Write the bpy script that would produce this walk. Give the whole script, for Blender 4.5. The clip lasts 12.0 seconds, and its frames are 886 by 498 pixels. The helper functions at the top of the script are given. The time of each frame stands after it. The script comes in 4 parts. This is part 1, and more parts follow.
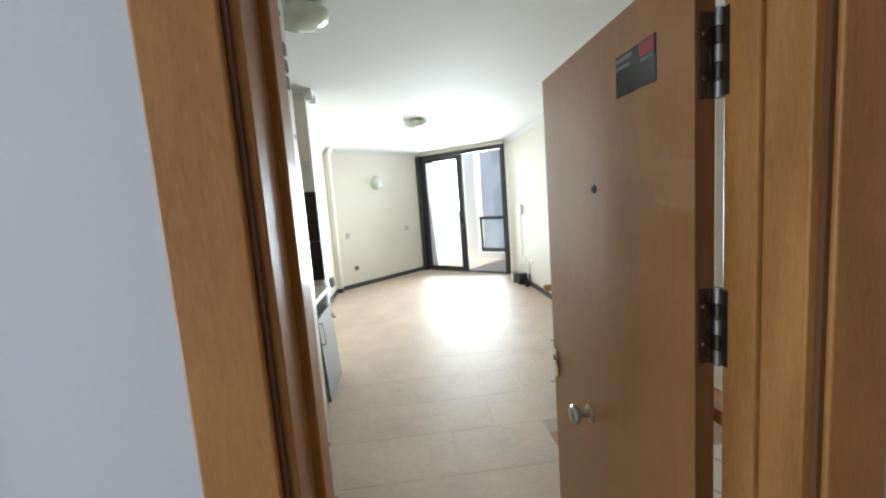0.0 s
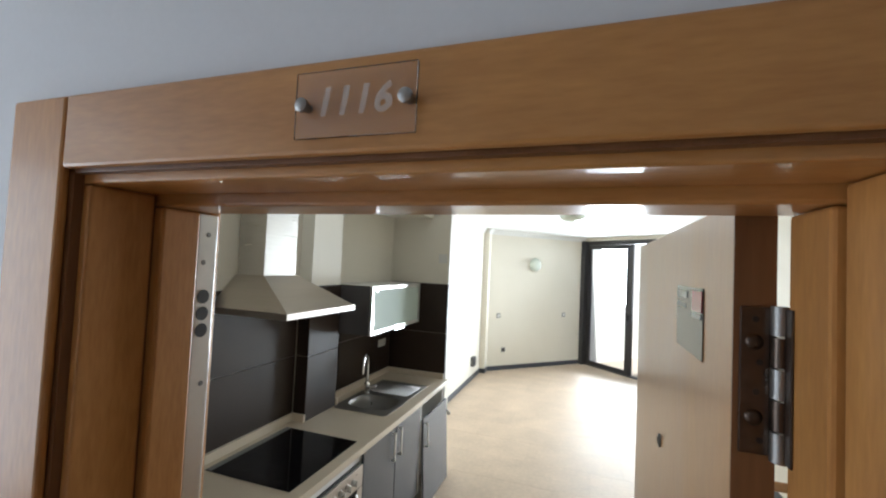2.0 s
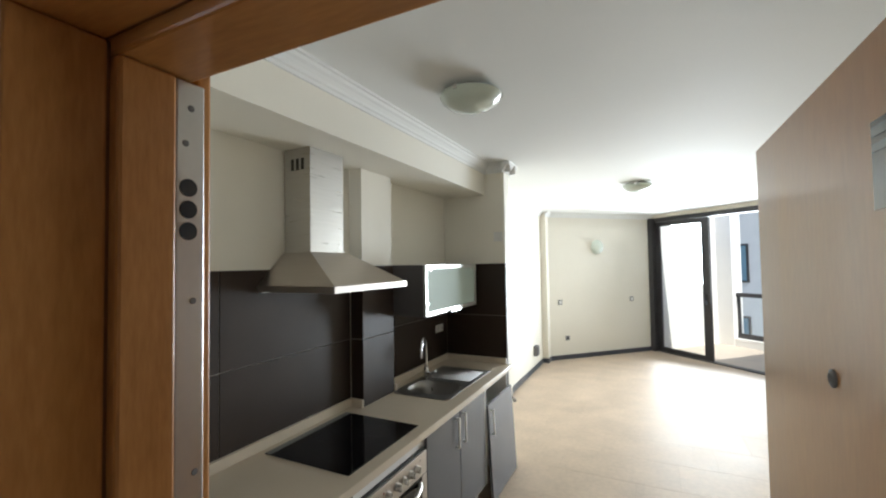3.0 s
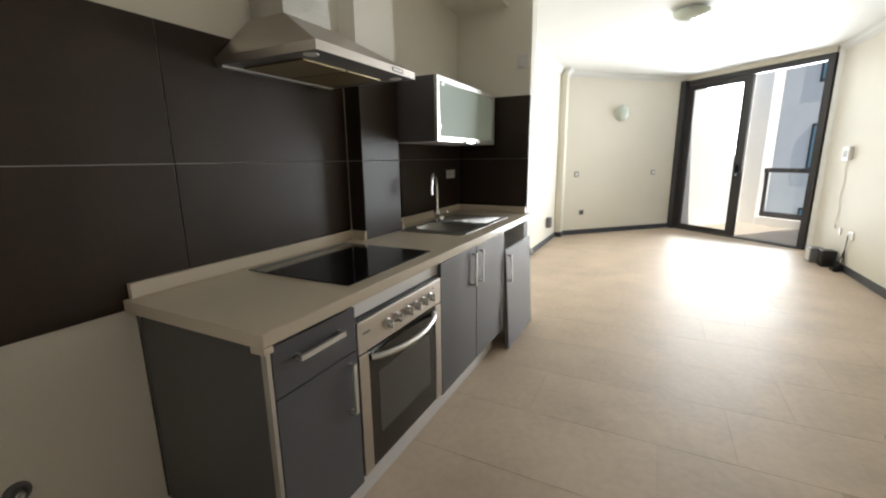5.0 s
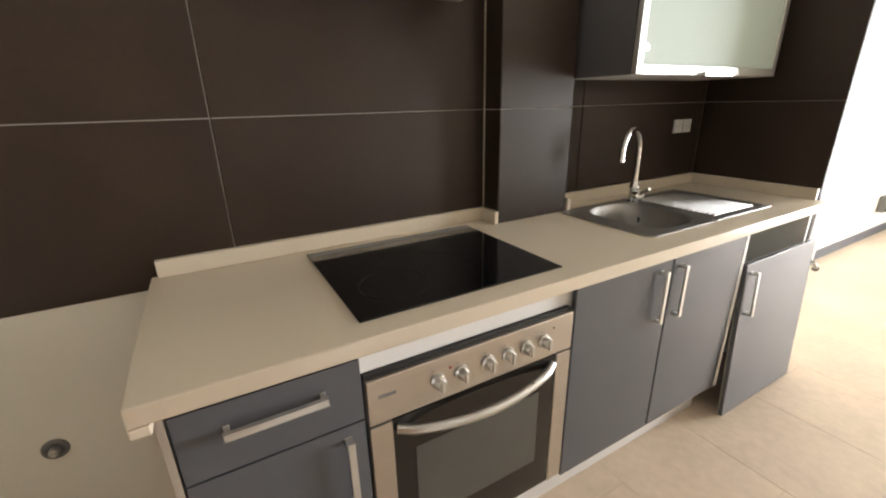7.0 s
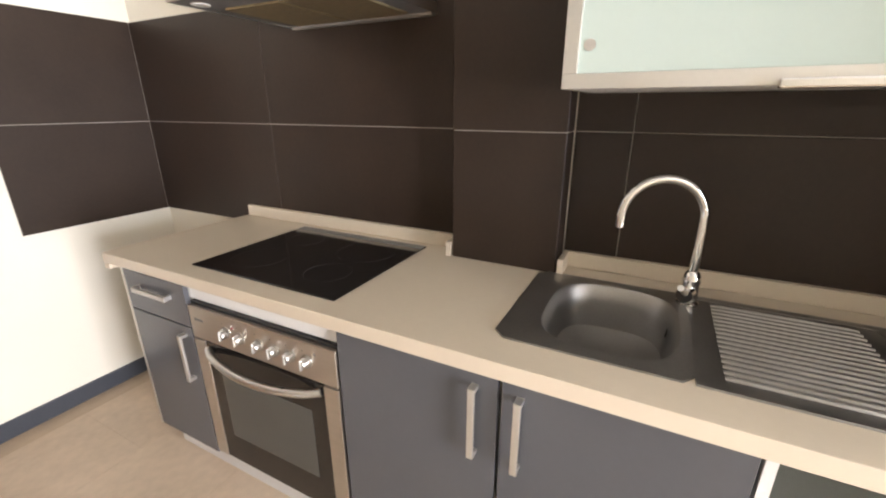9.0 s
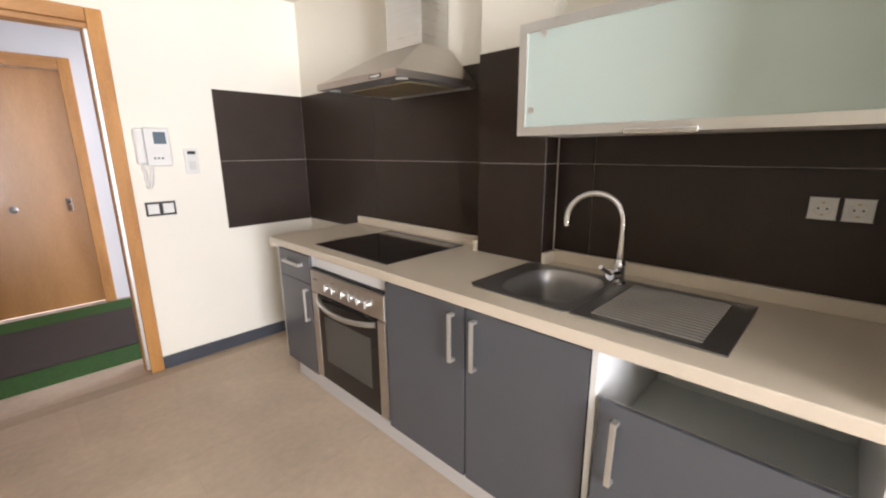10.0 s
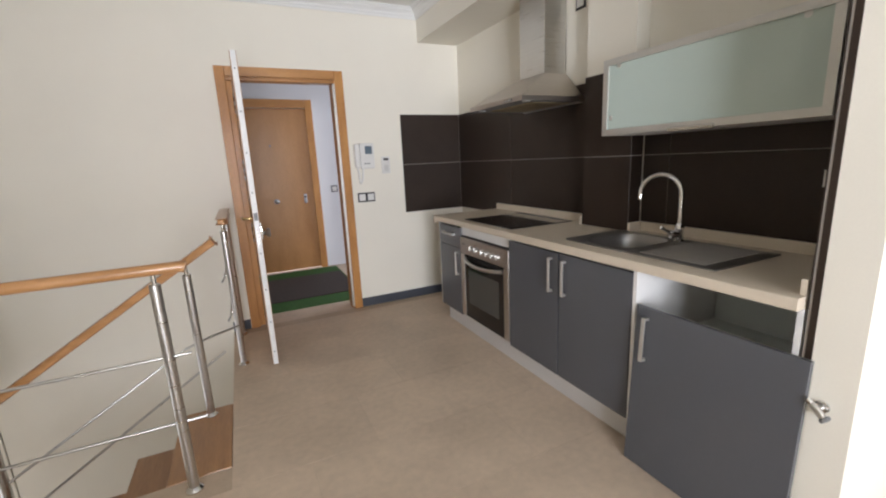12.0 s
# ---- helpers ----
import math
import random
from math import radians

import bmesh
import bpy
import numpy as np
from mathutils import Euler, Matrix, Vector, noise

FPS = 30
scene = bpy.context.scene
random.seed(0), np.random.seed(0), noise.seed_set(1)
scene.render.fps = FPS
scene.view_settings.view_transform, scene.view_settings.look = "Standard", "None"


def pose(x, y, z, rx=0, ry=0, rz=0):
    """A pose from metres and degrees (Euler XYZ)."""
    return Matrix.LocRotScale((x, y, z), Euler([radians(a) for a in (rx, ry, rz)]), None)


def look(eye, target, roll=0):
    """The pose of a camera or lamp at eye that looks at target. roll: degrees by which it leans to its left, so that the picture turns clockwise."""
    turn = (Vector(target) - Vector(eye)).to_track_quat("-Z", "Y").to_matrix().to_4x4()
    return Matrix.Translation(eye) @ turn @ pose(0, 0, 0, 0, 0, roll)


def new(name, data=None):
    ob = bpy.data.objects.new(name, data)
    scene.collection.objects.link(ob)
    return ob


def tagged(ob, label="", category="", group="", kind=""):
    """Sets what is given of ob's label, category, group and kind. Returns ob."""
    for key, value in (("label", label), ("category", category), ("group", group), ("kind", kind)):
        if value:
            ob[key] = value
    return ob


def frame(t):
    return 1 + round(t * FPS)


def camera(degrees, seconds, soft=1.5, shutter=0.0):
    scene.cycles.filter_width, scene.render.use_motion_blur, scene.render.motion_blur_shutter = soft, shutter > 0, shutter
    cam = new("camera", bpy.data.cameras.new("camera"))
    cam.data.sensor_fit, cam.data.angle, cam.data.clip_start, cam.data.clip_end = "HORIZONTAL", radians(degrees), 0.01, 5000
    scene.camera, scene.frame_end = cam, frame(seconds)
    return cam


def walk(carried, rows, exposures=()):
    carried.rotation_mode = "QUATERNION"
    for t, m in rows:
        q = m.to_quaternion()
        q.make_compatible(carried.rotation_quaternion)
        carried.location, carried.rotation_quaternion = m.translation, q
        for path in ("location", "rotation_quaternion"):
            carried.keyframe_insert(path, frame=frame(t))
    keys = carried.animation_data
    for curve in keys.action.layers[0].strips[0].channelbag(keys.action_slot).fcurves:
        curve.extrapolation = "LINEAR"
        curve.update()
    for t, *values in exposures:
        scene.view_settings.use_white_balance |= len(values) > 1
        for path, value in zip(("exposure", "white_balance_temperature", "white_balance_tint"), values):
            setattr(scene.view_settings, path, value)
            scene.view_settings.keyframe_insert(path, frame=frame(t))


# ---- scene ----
cam = camera(93.6, 12.0, soft=2.1)
PATH = [
    (0, (1.394, -0.764, 1.636), (1.563, 1.214, 1.395), -4.3),
    (0.5, (1.591, -0.627, 1.814), (1.541, 1.37, 1.718), -1.4),
    (1, (1.734, -0.556, 1.93), (1.348, 1.405, 1.992), 2.1),
    (1.5, (1.79, -0.538, 1.976), (1.221, 1.378, 2.063), 3.1),
    (2, (1.8, -0.535, 1.968), (1.155, 1.357, 2.046), 2.6),
    (2.5, (1.796, -0.501, 1.926), (1.026, 1.343, 2.007), 1.3),
    (3, (1.727, -0.341, 1.802), (0.845, 1.452, 1.869), -0.9),
    (4.8, (1.48, -0.006, 1.346), (0.617, 1.756, 0.961), -0.5),
    (5, (1.478, 0.008, 1.331), (0.593, 1.751, 0.907), -0.7),
    (5.5, (1.479, 0.033, 1.326), (0.516, 1.716, 0.838), -0.9),
    (6, (1.491, 0.193, 1.324), (0.328, 1.737, 0.81), -2.1),
    (6.5, (1.445, 0.505, 1.347), (0.007, 1.777, 0.786), -2.4),
    (7, (1.349, 0.854, 1.352), (-0.296, 1.779, 0.688), -1.3),
    (7.5, (1.337, 1.223, 1.373), (-0.457, 1.814, 0.714), -2.7),
    (7.7, (1.351, 1.381, 1.402), (-0.488, 1.81, 0.741), -2.7),
    (9.3, (1.32, 2.6, 1.389), (-0.272, 1.534, 0.815), 0.5),
    (9.5, (1.423, 2.73, 1.366), (-0.122, 1.566, 0.856), 0.7),
    (9.7, (1.517, 2.861, 1.376), (0.025, 1.62, 0.889), 0.2),
    (10, (1.633, 3.058, 1.384), (0.237, 1.703, 0.922), -0.5),
    (10.5, (1.726, 3.37, 1.372), (0.537, 1.816, 0.955), -1.8),
    (11, (1.822, 3.592, 1.382), (0.795, 1.922, 0.984), -3.0),
    (11.3, (1.944, 3.701, 1.371), (0.983, 1.993, 0.97), -3.0),
    (11.5, (1.981, 3.747, 1.358), (1.07, 2.012, 0.958), -3.1),
    (12, (2.05, 3.807, 1.348), (1.21, 2.04, 0.931), -2.7),
]
EXPO = [(0, 0.36, 5900, 6), (2, 0.4, 5950, 8), (3, 0.28, 6050, 8), (5, 0.15, 6400, 10), (6, 0.28, 6500, 15), (6.5, 0.48, 6600, 17), (7, 1.2, 6700, 14), (7.7, 1.62, 6550, 12), (9.5, 1.25, 6600, 20), (10, 1.02, 6450, 19), (10.5, 0.78, 6350, 18), (12, 0.3, 6250, 17)]
walk(cam, [(r[0], look(*r[1:])) for r in PATH], exposures=EXPO)

# ---- light ----
world = bpy.data.worlds.new("sky")
scene.world = world
world.use_nodes = True
wn = world.node_tree.nodes
sky = wn.new("ShaderNodeTexSky")
sky.sky_type = "NISHITA"
sky.sun_disc = False
sky.sun_elevation = radians(50)
sky.sun_rotation = radians(140)
wn["Background"].inputs["Strength"].default_value = 0.15
world.node_tree.links.new(sky.outputs["Color"], wn["Background"].inputs["Color"])
sun = new("sun", bpy.data.lights.new("sun", "SUN"))
sun.data.energy, sun.data.angle, sun.data.color = 4.5, radians(0.5), (1.0, 0.95, 0.86)
sun.matrix_world = look((12.64, -2.41, 17.88), (3, 9, 0))


def area(name, eye, target, w, h, watts, color, spread=180):
    a = new(name, bpy.data.lights.new(name, "AREA"))
    a.data.shape, a.data.size, a.data.size_y = "RECTANGLE", w, h
    a.data.energy, a.data.color = watts, color
    a.matrix_world = look(eye, target)
    a.data.spread = radians(spread)
    return a


# sky light through the balcony window
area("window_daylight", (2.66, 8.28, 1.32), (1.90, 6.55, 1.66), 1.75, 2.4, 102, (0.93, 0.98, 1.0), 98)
# fill lamp for the corridor, in an unseen opening added at its end
area("corridor_fill", (-1.42, -1.08, 1.45), (3.0, -1.08, 1.3), 1.3, 2.0, 28, (0.86, 0.93, 1.0))
# fill lamp added below the stairs, its opening out of view
area("lower_fill", (6.08, 0.95, -1.3), (2.0, 0.95, -1.0), 1.5, 1.7, 14, (0.95, 0.98, 1.0))


# ---- materials ----
def mat(name, color, rough=0.5, metal=0.0, vary=0.08, scale=6.0, fine=90.0, bump=0.05, stretch=(1, 1, 1), coat=0.0,
        color2=None, contrast=None, per_piece=0.0, spec=0.5, rvary=0.08):
    """A procedural surface with colour variation at two scales, uneven gloss and fine relief."""
    m = bpy.data.materials.new(name)
    m.use_nodes = True
    nt = m.node_tree
    n, link = nt.nodes, nt.links.new
    b = n["Principled BSDF"]
    geo = n.new("ShaderNodeNewGeometry")
    mp = n.new("ShaderNodeMapping")
    mp.inputs["Scale"].default_value = stretch
    link(geo.outputs["Position"], mp.inputs["Vector"])
    big = n.new("ShaderNodeTexNoise")
    big.inputs["Scale"].default_value, big.inputs["Detail"].default_value = scale, 5
    small = n.new("ShaderNodeTexNoise")
    small.inputs["Scale"].default_value, small.inputs["Detail"].default_value = fine, 3
    link(mp.outputs["Vector"], big.inputs["Vector"])
    link(mp.outputs["Vector"], small.inputs["Vector"])
    mixn = n.new("ShaderNodeMix")
    mixn.data_type = "FLOAT"
    mixn.inputs[0].default_value = 0.35
    link(big.outputs["Fac"], mixn.inputs[2])
    link(small.outputs["Fac"], mixn.inputs[3])
    ramp = n.new("ShaderNodeValToRGB")
    lo, hi = contrast or (0.3, 0.7)
    ramp.color_ramp.elements[0].position, ramp.color_ramp.elements[1].position = lo, hi
    c2 = color2 or tuple(c * (1 + vary) for c in color)
    c1 = color if color2 else tuple(c * (1 - vary) for c in color)
    ramp.color_ramp.elements[0].color, ramp.color_ramp.elements[1].color = (*c1, 1), (*c2, 1)
    link(mixn.outputs[0], ramp.inputs["Fac"])
    out = ramp.outputs["Color"]
    if per_piece:
        info = n.new("ShaderNodeObjectInfo")
        hsv = n.new("ShaderNodeHueSaturation")
        rng = n.new("ShaderNodeMapRange")
        rng.inputs["To Min"].default_value, rng.inputs["To Max"].default_value = 1 - per_piece, 1 + per_piece
        link(info.outputs["Random"], rng.inputs["Value"])
        link(rng.outputs["Result"], hsv.inputs["Value"])
        link(out, hsv.inputs["Color"])
        out = hsv.outputs["Color"]
    link(out, b.inputs["Base Color"])
    rr = n.new("ShaderNodeMapRange")
    rr.inputs["To Min"].default_value, rr.inputs["To Max"].default_value = max(0.02, rough - rvary), min(1, rough + rvary)
    link(big.outputs["Fac"], rr.inputs["Value"])
    link(rr.outputs["Result"], b.inputs["Roughness"])
    b.inputs["Metallic"].default_value = metal
    b.inputs["Coat Weight"].default_value = coat
    b.inputs["Coat Roughness"].default_value = 0.08
    b.inputs["Specular IOR Level"].default_value = spec
    if bump:
        bp = n.new("ShaderNodeBump")
        bp.inputs["Strength"].default_value, bp.inputs["Distance"].default_value = bump, 0.01
        link(mixn.outputs[0], bp.inputs["Height"])
        link(bp.outputs["Normal"], b.inputs["Normal"])
    return m


def glass_mat(name, color, rough=0.0):
    m = bpy.data.materials.new(name)
    m.use_nodes = True
    b = m.node_tree.nodes["Principled BSDF"]
    b.inputs["Base Color"].default_value = (*color, 1)
    b.inputs["Roughness"].default_value = rough
    b.inputs["Transmission Weight"].default_value = 1.0
    b.inputs["IOR"].default_value = 1.45
    return m


CREAM = mat("cream_wall_paint", (0.82, 0.78, 0.68), 0.6, vary=0.03, scale=1.7, fine=160, bump=0.06)
WHITE = mat("white_ceiling_paint", (0.80, 0.80, 0.78), 0.75, vary=0.02, scale=1.3, fine=140, bump=0.05)
CORR = mat("white_corridor_paint", (0.74, 0.75, 0.77), 0.7, vary=0.03, scale=1.5, fine=150, bump=0.06)
STONE = mat("beige_floor_tile", (0.60, 0.48, 0.365), 0.5, vary=0.13, scale=2.6, fine=26, bump=0.03, per_piece=0.03,
            contrast=(0.33, 0.67), rvary=0.10, spec=0.26)
GROUT_F = mat("floor_grout", (0.50, 0.39, 0.285), 0.8, scale=20)
DARKTILE = mat("dark_brown_wall_tile", (0.032, 0.0205, 0.0145), 0.45, vary=0.18, scale=5, fine=70, bump=0.05, per_piece=0.08, spec=0.32)
GROUT_W = mat("pale_wall_grout", (0.42, 0.385, 0.35), 0.85, scale=30)
BASE = mat("slate_blue_skirting_tile", (0.055, 0.062, 0.078), 0.4, vary=0.12, scale=8, bump=0.04, per_piece=0.08)
GREY = mat("glossy_grey_laminate", (0.096, 0.099, 0.110), 0.24, vary=0.03, scale=3, fine=60, bump=0.0, coat=0.0, rvary=0.04, spec=0.4)
GREYSIDE = mat("matt_grey_laminate", (0.10, 0.095, 0.098), 0.35, vary=0.06, scale=5, bump=0.02)
WHITELAM = mat("white_melamine", (0.76, 0.75, 0.73), 0.4, vary=0.03, scale=7, bump=0.01)
BACKPANEL = mat("grey_green_back_panel", (0.70, 0.74, 0.70), 0.5, vary=0.04, scale=5, bump=0.02)
PLINTH = mat("aluminium_faced_plinth", (0.70, 0.69, 0.68), 0.42, metal=0.3, vary=0.05, scale=4, stretch=(6, 1, 6), bump=0.02)
WORKTOP = mat("beige_quartz_worktop", (0.66, 0.57, 0.45), 0.30, vary=0.03, scale=3, fine=60, bump=0.0, rvary=0.03)
HOB = mat("black_ceramic_glass", (0.006, 0.006, 0.007), 0.06, vary=0.1, scale=9, bump=0.0, coat=0.4, rvary=0.03)
HOBRING = mat("grey_hob_print", (0.03, 0.03, 0.032), 0.14, bump=0.0)
STEEL = mat("brushed_steel", (0.56, 0.55, 0.53), 0.30, metal=1.0, vary=0.07, scale=5, fine=130, stretch=(1, 1, 18), bump=0.02)
STEELH = mat("brushed_steel_panel", (0.58, 0.54, 0.50), 0.34, metal=1.0, vary=0.06, scale=4, fine=140, stretch=(1, 1, 20), bump=0.02)
SINK = mat("sink_steel", (0.35, 0.34, 0.326), 0.44, metal=1.0, vary=0.08, scale=12, fine=150, bump=0.015)
CHROME = mat("chrome", (0.72, 0.72, 0.72), 0.07, metal=1.0, vary=0.03, bump=0.0, rvary=0.03)
ALU = mat("satin_aluminium", (0.66, 0.65, 0.62), 0.36, metal=0.85, vary=0.04, scale=8, bump=0.01)
BLACK = mat("black_plastic", (0.014, 0.014, 0.015), 0.42, vary=0.1, scale=20, bump=0.02)
WHITEP = mat("white_plastic", (0.74, 0.73, 0.70), 0.38, vary=0.03, scale=12, bump=0.01)
GREYP = mat("grey_plastic", (0.17, 0.17, 0.17), 0.45, vary=0.06, scale=14, bump=0.02)
SCREEN = mat("dim_display_glass", (0.12, 0.16, 0.20), 0.12, vary=0.05, bump=0.0)
FROST = mat("pale_green_frosted_glass", (0.47, 0.55, 0.50), 0.6, vary=0.02, scale=2, bump=0.0, rvary=0.04, spec=0.1)
DARKFRAME = mat("dark_bronze_aluminium", (0.045, 0.043, 0.045), 0.42, metal=0.2, vary=0.08, scale=9, bump=0.02)
OVENGLASS = mat("dark_oven_glass", (0.012, 0.010, 0.009), 0.08, vary=0.1, bump=0.0)
OVENWIN = mat("smoked_oven_window", (0.075, 0.075, 0.068), 0.10, vary=0.05, bump=0.0)
FILTER = mat("hood_filter_mesh", (0.42, 0.34, 0.20), 0.4, metal=0.8, vary=0.25, scale=60, fine=300, bump=0.2)
BRASS = mat("dull_brass", (0.52, 0.38, 0.18), 0.28, metal=1.0, vary=0.08, bump=0.01)
BRONZE = mat("dark_bronze_hinge", (0.10, 0.075, 0.06), 0.30, metal=0.9, vary=0.2, scale=40, bump=0.05)
WOODC = ((0.33, 0.135, 0.034), (0.60, 0.295, 0.088))
WOODV = mat("oak_veneer_upright", WOODC[0], 0.42, scale=2.4, fine=30, stretch=(6, 6, 1.1), color2=WOODC[1], bump=0.05, coat=0.06, contrast=(0.26, 0.74), spec=0.35)
WOODH = mat("oak_veneer_level", WOODC[0], 0.34, scale=2.4, fine=30, stretch=(1.1, 6, 6), color2=WOODC[1], bump=0.03, coat=0.3, contrast=(0.26, 0.74))
WOODDOOR = mat("oak_veneer_door", (0.35, 0.155, 0.042), 0.32, scale=1.7, fine=26, stretch=(4, 4, 0.9), color2=(0.50, 0.245, 0.078), bump=0.03, coat=0.25, contrast=(0.25, 0.75))
# bare hinge edge; also stands in for shade in the lining's gaps
WOODDARK = mat("dark_oak_edge_and_groove_shade", (0.13, 0.055, 0.02), 0.4, scale=3, fine=18, stretch=(9, 9, 0.7), color2=(0.22, 0.10, 0.04), bump=0.05)
WOODRAIL = mat("varnished_oak_rail", (0.36, 0.17, 0.06), 0.30, scale=3, fine=22, stretch=(2, 9, 9), color2=(0.55, 0.29, 0.12), bump=0.04, coat=0.3)
TREAD = mat("oak_stair_tread", (0.30, 0.14, 0.055), 0.35, scale=3, fine=20, stretch=(9, 1, 9), color2=(0.46, 0.24, 0.10), bump=0.04, coat=0.2, per_piece=0.08)
GRASS = mat("green_artificial_turf", (0.035, 0.11, 0.018), 0.9, vary=0.4, scale=60, fine=260, bump=0.9)
MATM = mat("dark_brown_door_mat", (0.055, 0.042, 0.036), 0.85, vary=0.25, scale=30, fine=220, bump=0.5)
STICKER = mat("dark_glossy_sticker", (0.035, 0.04, 0.045), 0.13, vary=0.15, scale=9, bump=0.01)
STICKRED = mat("sticker_red", (0.38, 0.05, 0.07), 0.2, bump=0.0)
STICKBAR = mat("sticker_pale_print", (0.16, 0.19, 0.20), 0.2, bump=0.0)
ETCH = mat("etched_white", (0.78, 0.76, 0.74), 0.6, vary=0.02, bump=0.0)
LAMPGLASS = mat("pale_green_lamp_glass", (0.60, 0.66, 0.58), 0.2, vary=0.03, scale=4, bump=0.0, coat=0.5)
OUTWALL = mat("white_render", (0.80, 0.79, 0.76), 0.85, vary=0.05, scale=1.2, fine=60, bump=0.2)
BALTILE = mat("balcony_floor_tile", (0.55, 0.47, 0.38), 0.5, vary=0.08, scale=3, bump=0.05)
BLUEGLASS = mat("bluish_window_glass", (0.16, 0.28, 0.36), 0.08, vary=0.15, scale=2, bump=0.0)
GROUNDM = mat("pale_ground", (0.28, 0.26, 0.22), 0.9, vary=0.15, scale=0.4, fine=8, bump=0.2)
GLASS = glass_mat("clear_glass", (0.96, 0.98, 0.97))
ETCH.node_tree.nodes["Principled BSDF"].inputs["Alpha"].default_value = 0.24
ACRYLIC = glass_mat("clear_acrylic", (0.97, 0.95, 0.94))


# ---- building helpers ----
def base_of(ob):
    v = Vector((0, 0, 0))
    while ob is not None:
        v += ob.location
        ob = ob.parent
    return v


def thing(name, at, label, category, group="", kind=""):
    e = new(name)
    e.location = at
    e.empty_display_size = 0.1
    return tagged(e, label, category, group, kind)


def part(name, bm, material, parent=None, label="", smooth=False):
    """Links a bmesh, given in world metres, as one mesh under a thing or part."""
    if parent is not None:
        bmesh.ops.translate(bm, verts=bm.verts, vec=-base_of(parent))
    me = bpy.data.meshes.new(name)
    bmesh.ops.recalc_face_normals(bm, faces=bm.faces)
    bm.to_mesh(me)
    bm.free()
    me.materials.append(material)
    if smooth:
        me.shade_smooth()
        me.set_sharp_from_angle(angle=radians(38))
    ob = new(name, me)
    ob.parent = parent
    if label:
        ob["label"] = label
    return ob


def solid(name, bm, material, label, category, kind="structure", smooth=False, group=""):
    return tagged(part(name, bm, material, None, "", smooth), label, category, group, kind)


def box(x0, x1, y0, y1, z0, z1, bev=0.0, bm=None, seg=2):
    bm = bm or bmesh.new()
    r = bmesh.ops.create_cube(bm, size=1)
    for v in r["verts"]:
        v.co = Vector(((x0 + x1) / 2 + v.co.x * (x1 - x0), (y0 + y1) / 2 + v.co.y * (y1 - y0), (z0 + z1) / 2 + v.co.z * (z1 - z0)))
    if bev:
        es = list({e for v in r["verts"] for e in v.link_edges})
        bmesh.ops.bevel(bm, geom=es, offset=bev, segments=seg, profile=0.5, affect="EDGES")
    return bm


def prism(points, z0, z1, bm=None):
    """An upright solid over a plan outline."""
    bm = bm or bmesh.new()
    lo = [bm.verts.new((x, y, z0)) for x, y in points]
    hi = [bm.verts.new((x, y, z1)) for x, y in points]
    bm.faces.new(lo[::-1])
    bm.faces.new(hi)
    for i in range(len(lo)):
        j = (i + 1) % len(lo)
        bm.faces.new((lo[i], lo[j], hi[j], hi[i]))
    return bm


def bar(p, q, w, t, bm=None, up=(0, 0, 1), bev=0.0):
    """A straight bar of section w by t from p to q; t along up."""
    bm = bm or bmesh.new()
    p, q = Vector(p), Vector(q)
    d = (q - p).normalized()
    side = d.cross(Vector(up)).normalized()
    u = side.cross(d)
    r = bmesh.ops.create_cube(bm, size=1)
    for v in r["verts"]:
        c = v.co.copy()
        v.co = p + d * (c.x + 0.5) * (q - p).length + side * c.y * w + u * c.z * t
    if bev:
        es = list({e for v in r["verts"] for e in v.link_edges})
        bmesh.ops.bevel(bm, geom=es, offset=bev, segments=2, profile=0.5, affect="EDGES")
    return bm


def rod(path, r, n=12, bm=None, radii=None):
    """A round tube along a path of points, capped."""
    bm = bm or bmesh.new()
    pts = [Vector(p) for p in path]
    rings = []
    ref = None
    for i, p in enumerate(pts):
        d = (pts[min(i + 1, len(pts) - 1)] - pts[max(i - 1, 0)]).normalized()
        if ref is None:
            ref = d.orthogonal().normalized()
        ref = (ref - d * ref.dot(d)).normalized()
        o = d.cross(ref)
        rr = radii[i] if radii else r
        rings.append([bm.verts.new(p + (ref * math.cos(a) + o * math.sin(a)) * rr) for a in (2 * math.pi * k / n for k in range(n))])
    for a, b in zip(rings, rings[1:]):
        for k in range(n):
            bm.faces.new((a[k], a[(k + 1) % n], b[(k + 1) % n], b[k]))
    bm.faces.new(rings[0][::-1])
    bm.faces.new(rings[-1])
    return bm


def lathe(center, profile, n=28, axis=(0, 0, 1), bm=None):
    """A turned shape: profile of (radius, height) along axis from center."""
    bm = bm or bmesh.new()
    ax = Vector(axis).normalized()
    u = ax.orthogonal().normalized()
    w = ax.cross(u)
    c = Vector(center)
    rings = [[bm.verts.new(c + ax * h + (u * math.cos(a) + w * math.sin(a)) * max(r, 1e-4)) for a in (2 * math.pi * k / n for k in range(n))] for r, h in profile]
    for a, b in zip(rings, rings[1:]):
        for k in range(n):
            bm.faces.new((a[k], a[(k + 1) % n], b[(k + 1) % n], b[k]))
    bm.faces.new(rings[0][::-1])
    bm.faces.new(rings[-1])
    return bm


TILE_MESHES = {}


